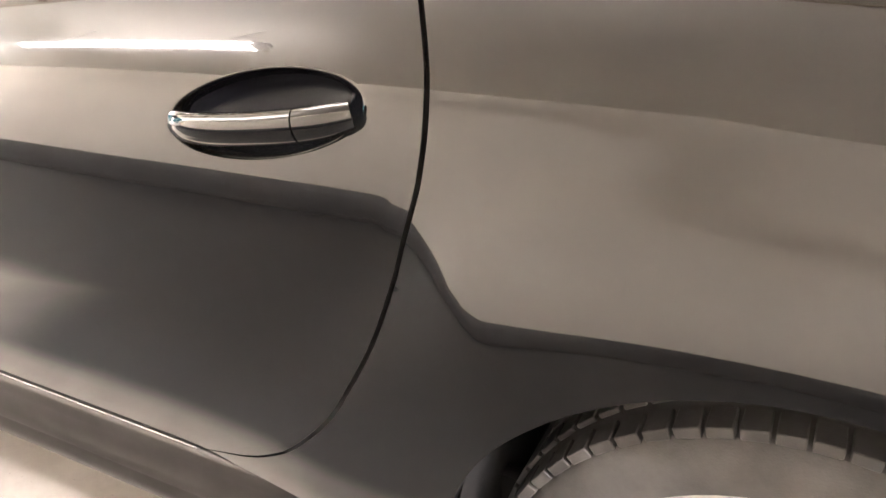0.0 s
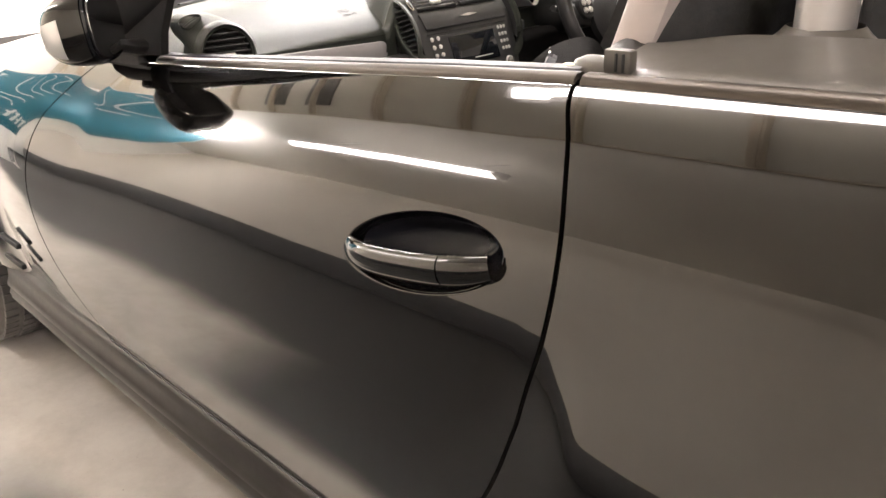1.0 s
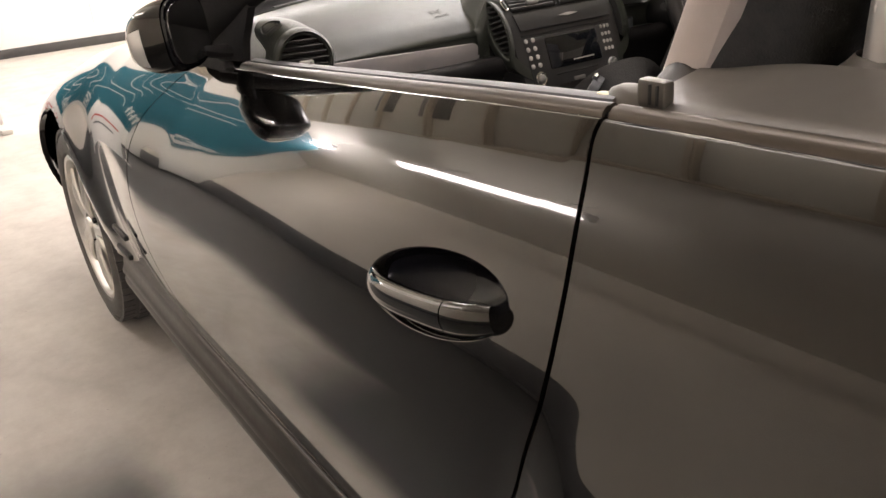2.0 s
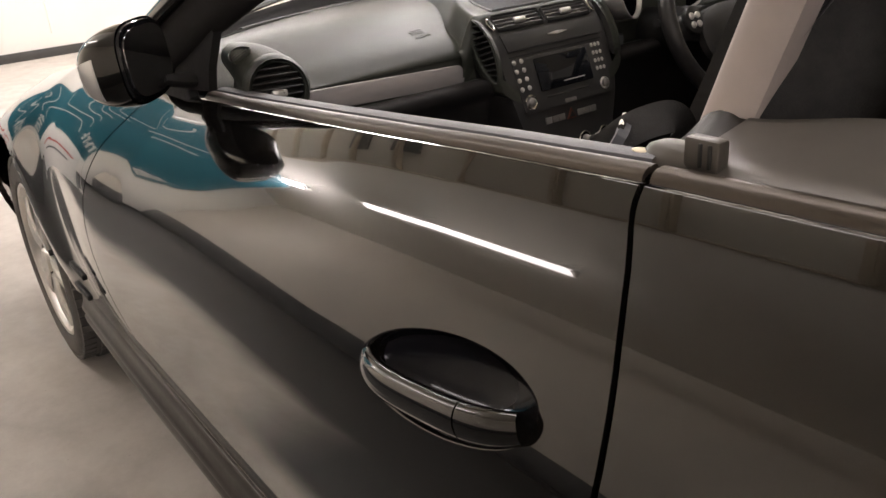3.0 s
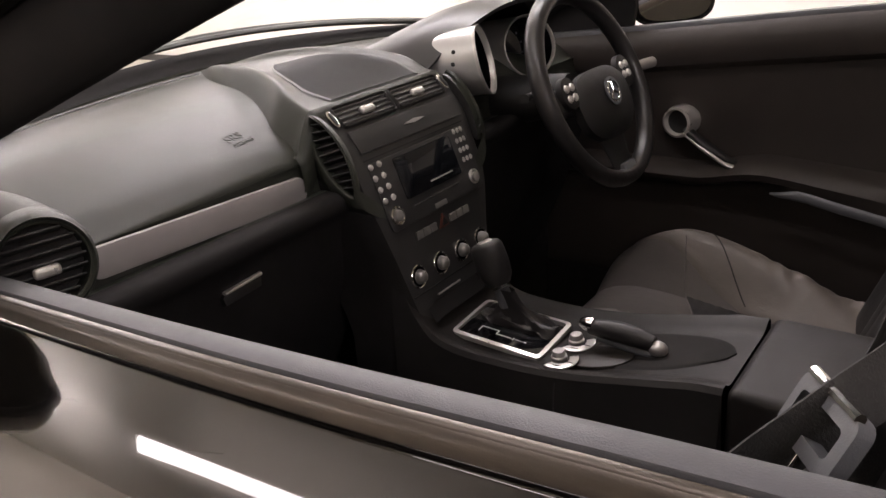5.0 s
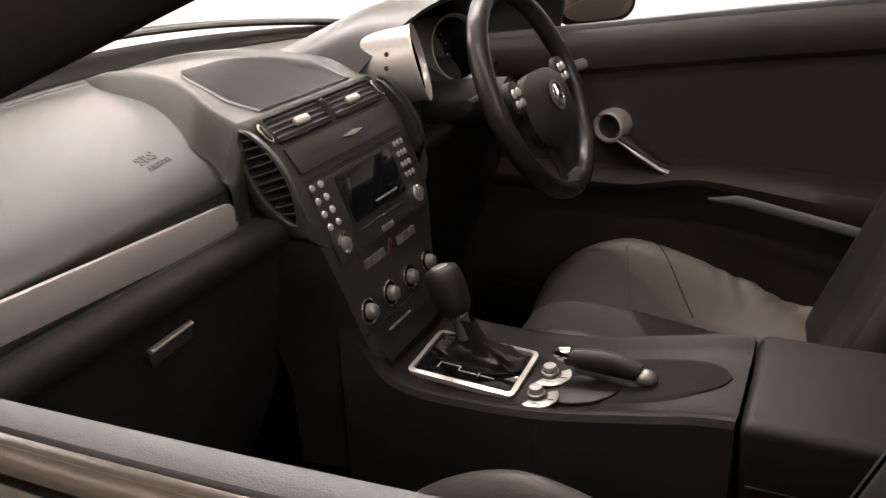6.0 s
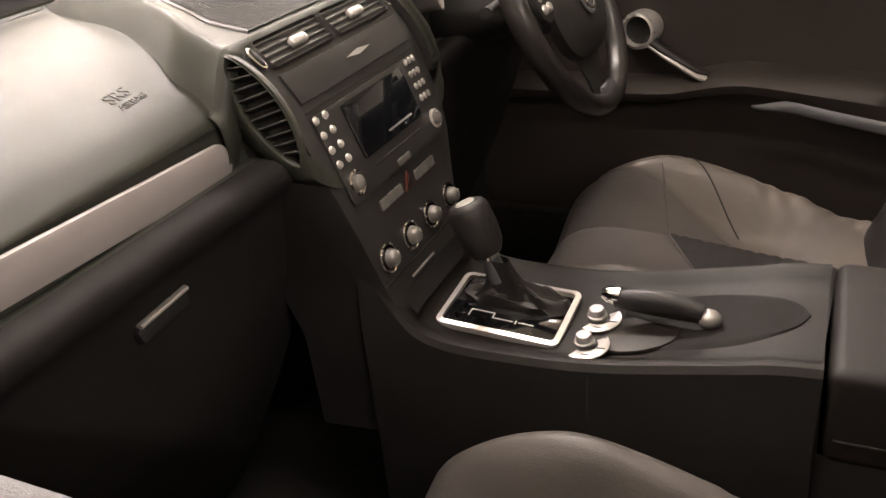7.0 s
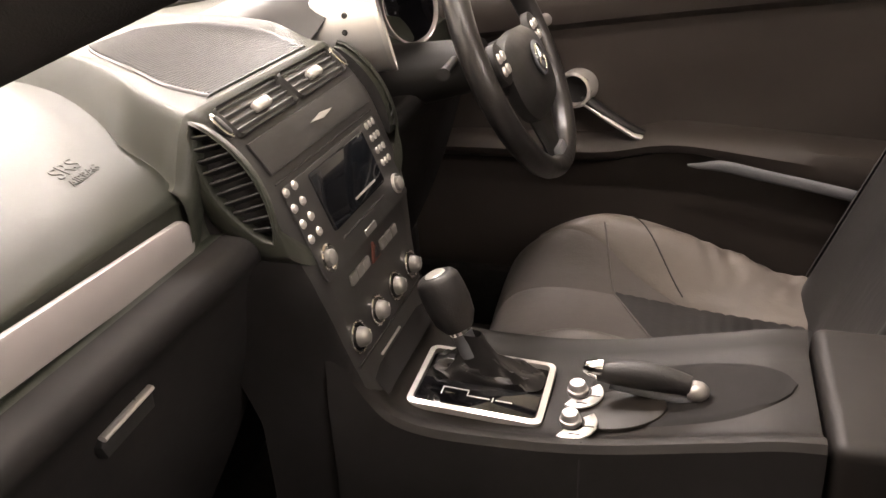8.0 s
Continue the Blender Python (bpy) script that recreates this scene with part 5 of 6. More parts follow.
bm = bmesh.new()
slab(bm, round_rect(0.140, 0.044, 0.002, 3), 0.003, gm @ Matrix.Translation((0.0, -0.0255, -0.002)), 0.001)
gate = part("position_panel", bm, GLOSS, gear, "gloss black panel with the lever positions")
bm = bmesh.new()
marks = [((-0.042, -0.030), (-0.042, -0.018)), ((-0.042, -0.018), (-0.012, -0.018)), ((-0.012, -0.018), (-0.012, -0.027)), ((-0.012, -0.027), (0.014, -0.027)), ((0.018, -0.030), (0.018, -0.024)), ((0.022, -0.027), (0.040, -0.027))]
for (x0_, y0_), (x1_, y1_) in marks:
    box(bm, ((x0_ + x1_) / 2, (y0_ + y1_) / 2, 0.0014), (abs(x1_ - x0_) + 0.0014, abs(y1_ - y0_) + 0.0014, 0.0006), 0, gm)
part("position_marks", bm, WHITE, gate)
bm = bmesh.new()
rows = []
for i, (kk, h) in enumerate([(1.0, -0.003), (0.97, 0.002), (0.84, 0.006), (0.66, 0.010), (0.48, 0.016), (0.35, 0.026), (0.29, 0.042), (0.28, 0.055)]):
    row = []
    for j in range(40):
        a = 2 * math.pi * j / 40
        sx, sy = (abs(math.cos(a)) ** 0.6) * (1 if math.cos(a) > 0 else -1), (abs(math.sin(a)) ** 0.6) * (1 if math.sin(a) > 0 else -1)
        crease = (0.006 * math.sin(5 * a + i * 1.7) + 0.003 * math.sin(11 * a + i)) * (0 < i < 5)
        row.append(gm @ Vector((0.068 * sx * kk - 0.026 * (h / 0.055), 0.0255 * sy * kk + 0.0235 - 0.003 * (h / 0.055), h + crease * 0.7)))
    rows.append(row)
sheet(bm, rows, close_u=True)
part("boot", bm, HIDE_GLOSS, gear, "creased leather boot")
lever = bmesh.new()
foot, top = Vector((-0.686, 0.010, 0.637)), Vector((-0.717, 0.014, 0.711))
sweep(lever, [foot + Vector((0.008, 0, -0.025)), foot, foot + Vector((-0.002, 0, 0.008))], 0.0125, n=16, up=(1, 0, 0))
lever = part("gear_lever", lever, SLATE, tunnel, "dark gear lever with a leather knob")
bm = bmesh.new()
sweep(bm, [foot + Vector((-0.002, 0, 0.006)), foot + Vector((-0.004, 0, 0.010))], 0.0145, n=20, up=(1, 0, 0))
part("collar", bm, CHROME, lever)
bm = bmesh.new()
pts = [foot.lerp(top, t_) for t_ in (0.14, 0.3, 0.55, 0.78, 0.93, 1.0, 1.02)]
sweep(bm, pts, [0.0180, 0.0245, 0.0265, 0.0262, 0.0250, 0.0215, 0.0175], [0.0180, 0.0250, 0.0275, 0.0272, 0.0258, 0.0220, 0.0180], n=26, up=(1, 0, 0))
part("knob", bm, HIDE_DARK, lever)
bm = bmesh.new()
axis = (top - foot).normalized()
lathe(bm, [(0.0, 0.0025), (0.011, 0.002), (0.013, 0.0)], 22, frame_at(top + axis * 0.0015, (0, 1, 0), axis.cross(Vector((0, 1, 0)))))
part("knob_badge", bm, BRIGHT, lever)

# two rotary switches with pale scale plates
for y in (-0.064, -0.009):
    m = Matrix.Translation((-0.548, y, 0.5905)) @ pose(0, 0, 0, 3, -3, 0)
    bm = bmesh.new()
    arc = [(0.027 * math.cos(a), 0.027 * math.sin(a)) for a in np.linspace(radians(-120), radians(40), 16)] + [(0.014 * math.cos(a), 0.014 * math.sin(a)) for a in np.linspace(radians(40), radians(-120), 10)]
    slab(bm, arc, 0.002, m @ Matrix.Translation((0.002, -0.002, 0)), 0.0005)
    plate = part("scale_plate", bm, BRIGHT, tunnel, "pale scale plate of a rotary switch")
    bm = bmesh.new()
    lathe(bm, [(0.0, 0.014), (0.0080, 0.0136), (0.0094, 0.0118), (0.0098, 0.006), (0.0118, 0.005), (0.012, 0.0)], 24, m)
    part("rotary_knob", bm, SILVER, plate)
    bm = bmesh.new()
    for q in (-70, -15):
        box(bm, (0.0205 * math.cos(radians(q)), 0.0205 * math.sin(radians(q)) - 0.002, 0.0022), (0.012, 0.0012, 0.0008), 0, m @ Matrix.Rotation(0, 4, "Z"))
    part("scale_mark", bm, DARK, plate)

# oval recess lid and handbrake lever
bm = bmesh.new()
slab(bm, oval(0.052, 0.034, 30), 0.004, Matrix.Translation((-0.500, -0.034, 0.5895)) @ pose(0, 0, 0, 0, -10, 8), 0.002)
part("cup_lid", bm, TRIM_BROWN, tunnel, "brown satin lid of the oval tray")
bm = bmesh.new()
rows = []
for u in np.linspace(0, 1, 30):
    x = -0.535 + 0.215 * u
    w_ = 0.060 * max(0.0, 1 - abs(2 * (0.12 + 0.88 * u) - 1) ** 2.4) ** 0.6
    yc_ = -0.008 + 0.014 * u
    rows.append([(x, yc_ + w_ * k, tunnel_z(x) - 0.0125 * smooth(-0.80, -0.74, x) + (0.0025 if abs(k) < 0.97 else -0.001)) for k in np.linspace(-1, 1, 17)])
sheet(bm, rows)
part("lever_recess", bm, LOWER, tunnel, "black oval recess round the handbrake")
hb0, hb1 = Vector((-0.524, -0.008, 0.624)), Vector((-0.412, -0.014, 0.620))
hand = bmesh.new()
sweep(hand, [hb0.lerp(hb1, t_) + Vector((0, 0, -0.004 + 0.006 * math.sin(t_ * 3.1))) for t_ in np.linspace(-0.02, 0.86, 14)], [0.010 + 0.004 * math.sin(t_ * 3) for t_ in np.linspace(0, 1, 14)],
      [0.011 + 0.005 * math.sin(t_ * 3) for t_ in np.linspace(0, 1, 14)], n=16)
hand = part("handbrake", hand, HIDE_DARK, tunnel, "leather gripped handbrake lever")
bm = bmesh.new()
sweep(bm, [hb0.lerp(hb1, t_) + Vector((0, 0, -0.006)) for t_ in (0.84, 0.90, 0.97, 1.02, 1.04)], [0.0105, 0.0122, 0.0110, 0.007, 0.003], [0.0095, 0.0112, 0.0105, 0.007, 0.003], n=18)
part("end_cap", bm, SILVER, hand, "satin silver end of the handbrake grip")
bm = bmesh.new()
sweep(bm, [hb0.lerp(hb1, t_) + Vector((0, 0.0, -0.017)) for t_ in (0.1, 0.5, 0.8, 0.95)], [0.006, 0.008, 0.010, 0.007], [0.006, 0.008, 0.009, 0.006], n=10)
part("lever_arm", bm, SLATE, hand)
bm = bmesh.new()
sweep(bm, [hb0.lerp(hb1, t_) for t_ in (-0.16, -0.10, -0.02, 0.03)], [0.006, 0.009, 0.010, 0.010], [0.006, 0.010, 0.012, 0.012], n=14)
part("release_button", bm, CHROME, hand)

# armrest box with its rounded lid
bm = bmesh.new()
box(bm, (-0.148, 0.0, 0.583), (0.302, 0.224, 0.112), 0.014, segs=4)
arm = part("armrest_box", bm, CONSOLE, car, "padded armrest box behind the handbrake")
bm = bmesh.new()
box(bm, (-0.148, -0.1115, 0.560), (0.28, 0.004, 0.003), 0.001)
part("lid_seam", bm, CARPET, arm)

# ---------------- instruments and steering wheel ----------------
bm = bmesh.new()
rows = []
for u in np.linspace(0, 1, 24):
    x = -1.20 + 0.367 * u
    row = []
    for a in np.linspace(-1, 1, 37):
        half = 0.235 - 0.030 * u
        arch = (1 - abs(a) ** 2.5)
        rise = 0.948 + 0.092 * smooth(0.0, 0.8, u) * arch - 0.010 * u * abs(a) ** 3
        row.append((x - 0.085 * abs(a) ** 2 * u, 0.362 + a * half, rise))
    rows.append(row)
rows.append([(p[0] - 0.004, p[1], p[2] - 0.008) for p in rows[-1]])
rows.append([(p[0] - 0.03, p[1] + 0.02 * (0.362 - p[1]), p[2] - 0.010) for p in rows[-2]])
sheet(bm, rows)
pod = part("instrument_hood", bm, PANEL, car, "dark hood over the instruments")
bm = bmesh.new()
m = frame_at((-0.975, 0.366, 0.915), (0, 1, 0), (-0.30, 0, 1))
slab(bm, round_rect(0.32, 0.17, 0.06, 8), 0.006, m, 0.003)
part("instrument_board", bm, DARK, pod)
# two gauge tubes, cut so that both face the driver
for y, z, x, toe in ((0.236, 0.951, -0.845, 22), (0.464, 0.936, -0.884, -24)):
    gm2 = frame_at((x, y, z), (-math.sin(radians(toe)), math.cos(radians(toe)), 0), (-0.25, 0, 1))
    bm = bmesh.new()
    lathe(bm, [(0.058, -0.004), (0.0615, 0.002), (0.0615, 0.004), (0.0595, 0.0045), (0.057, 0.001), (0.056, -0.006)], 52, gm2)
    g = part("gauge_ring", bm, BRIGHT, pod, "silver rim of a gauge tube")
    angles = np.linspace(0, 2 * math.pi, 48, endpoint=False)
    bm = bmesh.new()
    sheet(bm, [[gm2 @ Vector((0.0600 * math.cos(a), 0.0600 * math.sin(a), 0.0)) + Vector((-0.10 * k, 0, -0.014 * k)) for a in angles] for k in (0.0, 0.1, 0.3, 0.6, 1.0)], close_u=True)
    part("gauge_tube", bm, TUBE_SILVER, g, "bright silver outside of the gauge tube")
    if toe > 0:
        for up_ in (0.002, 0.022):
            bm = bmesh.new()
            lathe(bm, [(0.0, 0.0018), (0.0032, 0.0014), (0.0042, -0.001)], 14, frame_at((-0.872, 0.1795 + 0.18 * up_, 0.950 + up_), (1, -0.12, 0), (0, 0.1, 1)))
            part("screw", bm, DARK, g)
    bm = bmesh.new()
    rings = sheet(bm, [[gm2 @ Vector((0.0575 * q * math.cos(a), 0.0575 * q * math.sin(a), 0.0)) + Vector((-0.060 * k, 0, -0.0084 * k)) for a in angles] for q, k in ((1.0, 0.0), (0.97, 1.0), (0.5, 1.0), (0.05, 1.0))], close_u=True)
    bm.faces.new(rings[-1])
    part("gauge_face", bm, GLOSS, g)
    bm = bmesh.new()
    for q in range(11):
        a = radians(220 - 26 * q)
        c_ = gm2 @ Vector((0.045 * math.cos(a), 0.045 * math.sin(a), 0.0)) + Vector((-0.0585, 0, -0.0084))
        box(bm, c_, (0.0012, 0.0035, 0.0035), 0)
    part("gauge_marks", bm, SLATE, g)
bm = bmesh.new()
sweep(bm, [(-0.93, 0.36, 0.84), (-0.84, 0.362, 0.855), (-0.74, 0.363, 0.872)], [0.06, 0.052, 0.042], [0.055, 0.045, 0.036], n=18)
part("column_shroud", bm, DARK, car)
bm = bmesh.new()
box(bm, (-0.872, 0.232, 0.842), (0.02, 0.022, 0.03), 0.005, segs=3)
part("light_switch", bm, SLATE, car)
bm = bmesh.new()
sweep(bm, [(-0.775, 0.41, 0.870), (-0.745, 0.52, 0.872), (-0.718, 0.612, 0.876)], [0.006, 0.007, 0.008], [0.005, 0.006, 0.007], n=12)
stalk = part("wiper_stalk", bm, DARK, car)
bm = bmesh.new()
sweep(bm, [(-0.722, 0.600, 0.8755), (-0.712, 0.628, 0.877), (-0.703, 0.652, 0.878), (-0.701, 0.658, 0.878)], [0.009, 0.012, 0.012, 0.006], [0.009, 0.011, 0.011, 0.005], n=14)
part("stalk_tip", bm, SILVER, stalk)
bm = bmesh.new()
sweep(bm, [(-0.775, 0.33, 0.885), (-0.765, 0.25, 0.888), (-0.76, 0.225, 0.89)], [0.006, 0.007, 0.009], [0.005, 0.006, 0.008], n=12)
part("indicator_stalk", bm, DARK, car)

WC = Vector((-0.690, 0.366, 0.868))
WN = Vector((math.cos(radians(24)), 0, math.sin(radians(24))))
wm = frame_at(WC, (0, 1, 0), WN.cross(Vector((0, 1, 0))))
WR, RISE = 0.1715, 0.0195
sw = bmesh.new()
sweep(sw, [wm @ Vector((WR * math.cos(a), RISE + WR * math.sin(a), 0.0)) for a in np.linspace(0, 2 * math.pi, 64, endpoint=False)], 0.0155, 0.0175, n=14, up=WN, closed=True)
sw = part("steering_wheel", sw, HIDE_GLOSS, car, "black leather four-spoke steering wheel")
bm = bmesh.new()
rows = []
for k, h in ((1.0, 0.0), (1.0, 0.016), (0.86, 0.026), (0.55, 0.032), (0.0, 0.034)):
    rows.append([wm @ Vector((x * k, y * k - 0.006, h - 0.004)) for x, y in
                 [(0.096 * math.copysign(abs(math.cos(a)) ** 0.75, math.cos(a)), (0.056 if math.sin(a) > 0 else 0.072) * math.copysign(abs(math.sin(a)) ** 0.75, math.sin(a))) for a in np.linspace(0, 2 * math.pi, 36, endpoint=False)]])
sheet(bm, rows[:-1], close_u=True)
bm.faces.new([v for v in bm.verts][-36:])
part("airbag_pad", bm, DARK, sw)
for pts, w_ in (([(-0.172, 0.012), (-0.12, 0.016), (-0.06, 0.008)], (0.020, 0.026, 0.034)), ([(0.172, 0.012), (0.12, 0.016), (0.06, 0.008)], (0.020, 0.026, 0.034)),
                ([(0.0, -0.149), (0.0, -0.11), (0.0, -0.045)], (0.034, 0.036, 0.058))):
    bm = bmesh.new()
    sweep(bm, [wm @ Vector((x, y, -0.004)) for x, y in pts], list(w_), [0.008, 0.009, 0.010], n=12, up=WN)
    part("spoke", bm, DARK, sw)
for sx in (-1, 1):
    bm = bmesh.new()
    slab(bm, oval(0.027, 0.029, 24), 0.012, wm @ Matrix.Translation((sx * 0.110, 0.026, 0.002)), 0.003)
    padp = part("button_pad", bm, DARK, sw)
    for bx, by in ((-0.009, 0.009), (0.009, 0.009), (-0.009, -0.009), (0.009, -0.009)):
        bm = bmesh.new()
        lathe(bm, [(0.0, 0.004), (0.006, 0.003), (0.0075, 0.0)], 12, wm @ Matrix.Translation((sx * 0.110 + bx, 0.026 + by, 0.014)))
        part("pad_button", bm, BRIGHT, padp)
bm = bmesh.new()
lathe(bm, [(0.025, 0.0), (0.026, 0.003), (0.0225, 0.0035), (0.022, 0.001), (0.0, 0.001)], 36, wm @ Matrix.Translation((0, 0.0, 0.030)))
badge = part("hub_badge", bm, SLATE, sw, "round badge on the wheel hub")
bm = bmesh.new()
pts = [(0.0185 * math.cos(a), 0.0185 * math.sin(a)) for a in np.linspace(0, 2 * math.pi, 28, endpoint=False)]
sweep(bm, [wm @ Vector((x, y, 0.0335)) for x, y in pts], 0.0014, 0.0014, n=6, up=WN, closed=True)
for q in (90, 210, 330):
    sweep(bm, [wm @ Vector((0, 0, 0.0335)), wm @ Vector((0.0185 * math.cos(radians(q)), 0.0185 * math.sin(radians(q)), 0.0335))], [0.0026, 0.001], [0.0016, 0.001], n=6, up=WN)
part("badge_emblem", bm, CHROME, badge)
bm = bmesh.new()
box(bm, (0, -0.138, 0.002), (0.050, 0.024, 0.018), 0.006, wm)
part("spoke_trim", bm, SLATE, sw)

# ---------------- far door furniture ----------------
bm = bmesh.new()
sweep(bm, [(x, 0.646 - 0.016 * smooth(-0.45, -0.3, x), 0.637 - 0.14 * (x + 0.43) - 0.5 * (x + 0.43) ** 2 * 0.3 - 0.012 * smooth(-0.38, -0.45, x)) for x in np.linspace(-0.45, -0.04, 24)], [0.003] + [0.006] * 23, [0.002, 0.005, 0.008] + [0.0105] * 21, n=12)
part("armrest_strip", bm, SLATE, far_door, "pale strip under the armrest")
bm = bmesh.new()
fm = Matrix.Translation((-0.655, 0.697, 0.747)) @ pose(0, 0, 0, 90, 0, -12)
lathe(bm, [(0.033, -0.03), (0.0345, 0.008), (0.0325, 0.018), (0.028, 0.020), (0.0255, 0.014), (0.024, -0.004)], 36, fm)
lever_ring = part("release_ring", bm, BRIGHT, far_door, "satin silver ring round the door release")
bm = bmesh.new()
lathe(bm, [(0.0250, 0.008), (0.018, 0.005), (0.0, 0.004)], 24, fm)
part("release_dish", bm, DARK, lever_ring)
bm = bmesh.new()
sweep(bm, [(-0.640, 0.690, 0.732), (-0.60, 0.676, 0.710), (-0.55, 0.676, 0.680), (-0.528, 0.690, 0.666), (-0.522, 0.710, 0.662)], [0.013, 0.012, 0.011, 0.011, 0.010], [0.009, 0.009, 0.008, 0.008, 0.008], n=12)
part("pull_handle", bm, DARK, far_door)
bm = bmesh.new()
sweep(bm, [(-0.640, 0.684, 0.724), (-0.60, 0.668, 0.702), (-0.55, 0.667, 0.672), (-0.522, 0.684, 0.656)], [0.006, 0.0055, 0.0055, 0.011], [0.005, 0.005, 0.005, 0.009], n=10)
part("bright_edge", bm, BRIGHT, far_door)

# ---------------- seats and belts ----------------
BOL_X, BOL_Z = spline([(-0.78, 0.36), (-0.745, 0.455), (-0.69, 0.510), (-0.62, 0.546), (-0.556, 0.555), (-0.45, 0.530), (-0.35, 0.492), (-0.24, 0.46), (-0.12, 0.45)], 120).T
MID_X, MID_Z = spline([(-0.78, 0.34), (-0.745, 0.415), (-0.69, 0.445), (-0.6, 0.448), (-0.4, 0.425), (-0.12, 0.405)], 120).T


def seat(yc, out, back_by=0.0):
    """A sports seat: cushion with thigh bolsters, backrest with side bolsters, shell and headrest. out: side of the door (-1 or 1)."""
    def bolster(x):
        return float(np.interp(x, BOL_X, BOL_Z))

    def middle(x):
        return float(np.interp(x, MID_X, MID_Z))

    def top(x, v):
        a = abs(v)
        k = smooth(0.42, 0.78, a)
        z = middle(x) + (bolster(x) - middle(x)) * k - 0.10 * max(0.0, a - 0.80) ** 1.5 * 8
        z -= 0.006 * math.exp(-((a - 0.46) / 0.02) ** 2)
        rear = smooth(-0.50, -0.30, x)
        z += 0.0030 * math.sin(38 * x + 3 * v) * k * rear
        if k > 0:
            z += k * rear * (0.0034 * math.sin(105 * x + 22 * v + 2.6 * math.sin(31 * x)) + 0.0014 * math.sin(190 * x - 34 * v)) * smooth(0.45, 0.70, a) * (1.0 - 0.75 * smooth(0.78, 0.95, a))
        return Vector((x + back_by, yc + 0.245 * v, z))

    def cover_edge(x):
        return float(np.interp(x, [-0.72, -0.51, -0.43, -0.15], [0.84, 0.54, 0.46, 0.40]))

    bm = bmesh.new()
    rows = [[top(x, v) for v in np.linspace(-1, 1, 61)] for x in np.linspace(-0.78, -0.12, 60)]
    sheet(bm, rows)
    return_edges(bm, (0, 0, -0.12))
    thing = part("seat", bm, HIDE, car, "charcoal leather sports seat")
    # pleated centre of the cushion behind a slanting seam
    def seam_x(v):
        return float(np.interp(out * v, [-0.45, -0.24, -0.02, 0.5, 0.75], [-0.37, -0.41, -0.484, -0.56, -0.583]))

    bm = bmesh.new()
    rows = []
    for k in np.linspace(0, 1, 90):
        row = []
        for j in np.linspace(-1, 1, 19):
            v = out * (0.44 if j < 0 else 0.47) * j
            x = seam_x(v) + (-0.14 - seam_x(v)) * k
            row.append(top(x, v) + Vector((0, 0, 0.0015 + 0.0028 * abs(math.sin(math.pi * (x + 0.6) / 0.021)) ** 0.6)))
        rows.append(row)
    sheet(bm, rows)
    part("cushion_insert", bm, HIDE_DARK, thing, "darker pleated leather insert", sharp=80)
    bm = bmesh.new()
    sweep(bm, [top(seam_x(v), v) + Vector((0, 0, 0.004)) for v in out * np.linspace(-0.44, 0.72, 30)], 0.0018, 0.0018, n=6)
    part("piping", bm, HIDE, thing)
    bm = bmesh.new()
    sweep(bm, [top(x, -out * 0.46) + Vector((0, 0, 0.003)) for x in np.linspace(-0.735, -0.14, 30)], 0.0022, 0.0022, n=6)
    part("piping", bm, HIDE_DARK, thing)

    # paler cover on the bolster towards the door, with its cross seam
    bm = bmesh.new()
    sheet(bm, [[top(x, out * (cover_edge(x) + (0.995 - cover_edge(x)) * k)) + Vector((0, 0, 0.004 if 0 < k < 1 else 0.0)) for k in np.linspace(0, 1, 26)] for x in np.linspace(-0.70, -0.15, 130)])
    part("bolster_cover", bm, HIDE_MID, thing, "wrinkled grey-brown leather bolster", sharp=80)
    bm = bmesh.new()
    sweep(bm, [top(-0.53 - 0.30 * (v - 0.80), out * v) + Vector((0, 0, 0.0045)) for v in np.linspace(0.50, 0.985, 20)], 0.0014, 0.0014, n=6)
    part("seam", bm, HIDE_DARK, thing)

    def back(z, v):
        a = abs(v)
        lean = -0.250 + 0.362 * (z - 0.46)
        w = 0.235 - 0.05 * smooth(0.95, 1.15, z)
        fwd = -0.030 * smooth(0.40, 0.72, a) * (1 - smooth(1.0, 1.12, z) * 0.6) + 0.052 * smooth(0.74, 1.0, a)
        return Vector((lean + fwd + 0.032, yc + w * v, z))
    bm = bmesh.new()
    sheet(bm, [[back(z, v) for v in np.linspace(-1, 1, 41)] for z in np.linspace(0.40, 1.12, 44)])
    part("backrest", bm, HIDE_DARK, thing)
    # upper sides get lighter leather, the overhead light put into their colour
    for s, z0, z1, hide, note in [(s, *q) for s in (-1, 1) for q in ((0.46, 0.948, HIDE_DARK, ""), (0.95, 1.14, HIDE_LIT, "upper backrest side, leather lightened for the lamp above"))]:
        bm = bmesh.new()
        rows = []
        for z in np.linspace(z0, z1, 20):
            p = Vector((-0.250 + 0.366 * (z - 0.46) + 0.054, yc + s * 0.220, z))
            rows.append([p + Vector((d, s * e, 0)) for d, e in ((-0.048, -0.02), (-0.043, 0.002), (-0.036, 0.009), (-0.018, 0.013), (-0.004, 0.011), (0.005, 0.004), (0.006, -0.02))])
        sheet(bm, rows)
        part("side_bolster", bm, hide, thing, note)
    bm = bmesh.new()
    rows = []
    for z in np.linspace(0.42, 1.13, 24):
        p = back(min(z, 1.12), 0)
        w = 0.232 - 0.05 * smooth(0.95, 1.13, z)
        rows.append([(p.x + 0.02 + 0.085 * (1 - abs(k) ** 4), yc + w * k, z) for k in np.linspace(-1, 1, 21)])
    sheet(bm, rows)
    part("back_shell", bm, CARPET, thing)
    bm = bmesh.new()
    p = back(1.12, 0)
    box(bm, (p.x + 0.035, yc, 1.155), (0.085, 0.36, 0.09), 0.035, segs=5)
    box(bm, (p.x + 0.05, yc, 1.23), (0.075, 0.25, 0.12), 0.032, segs=5)
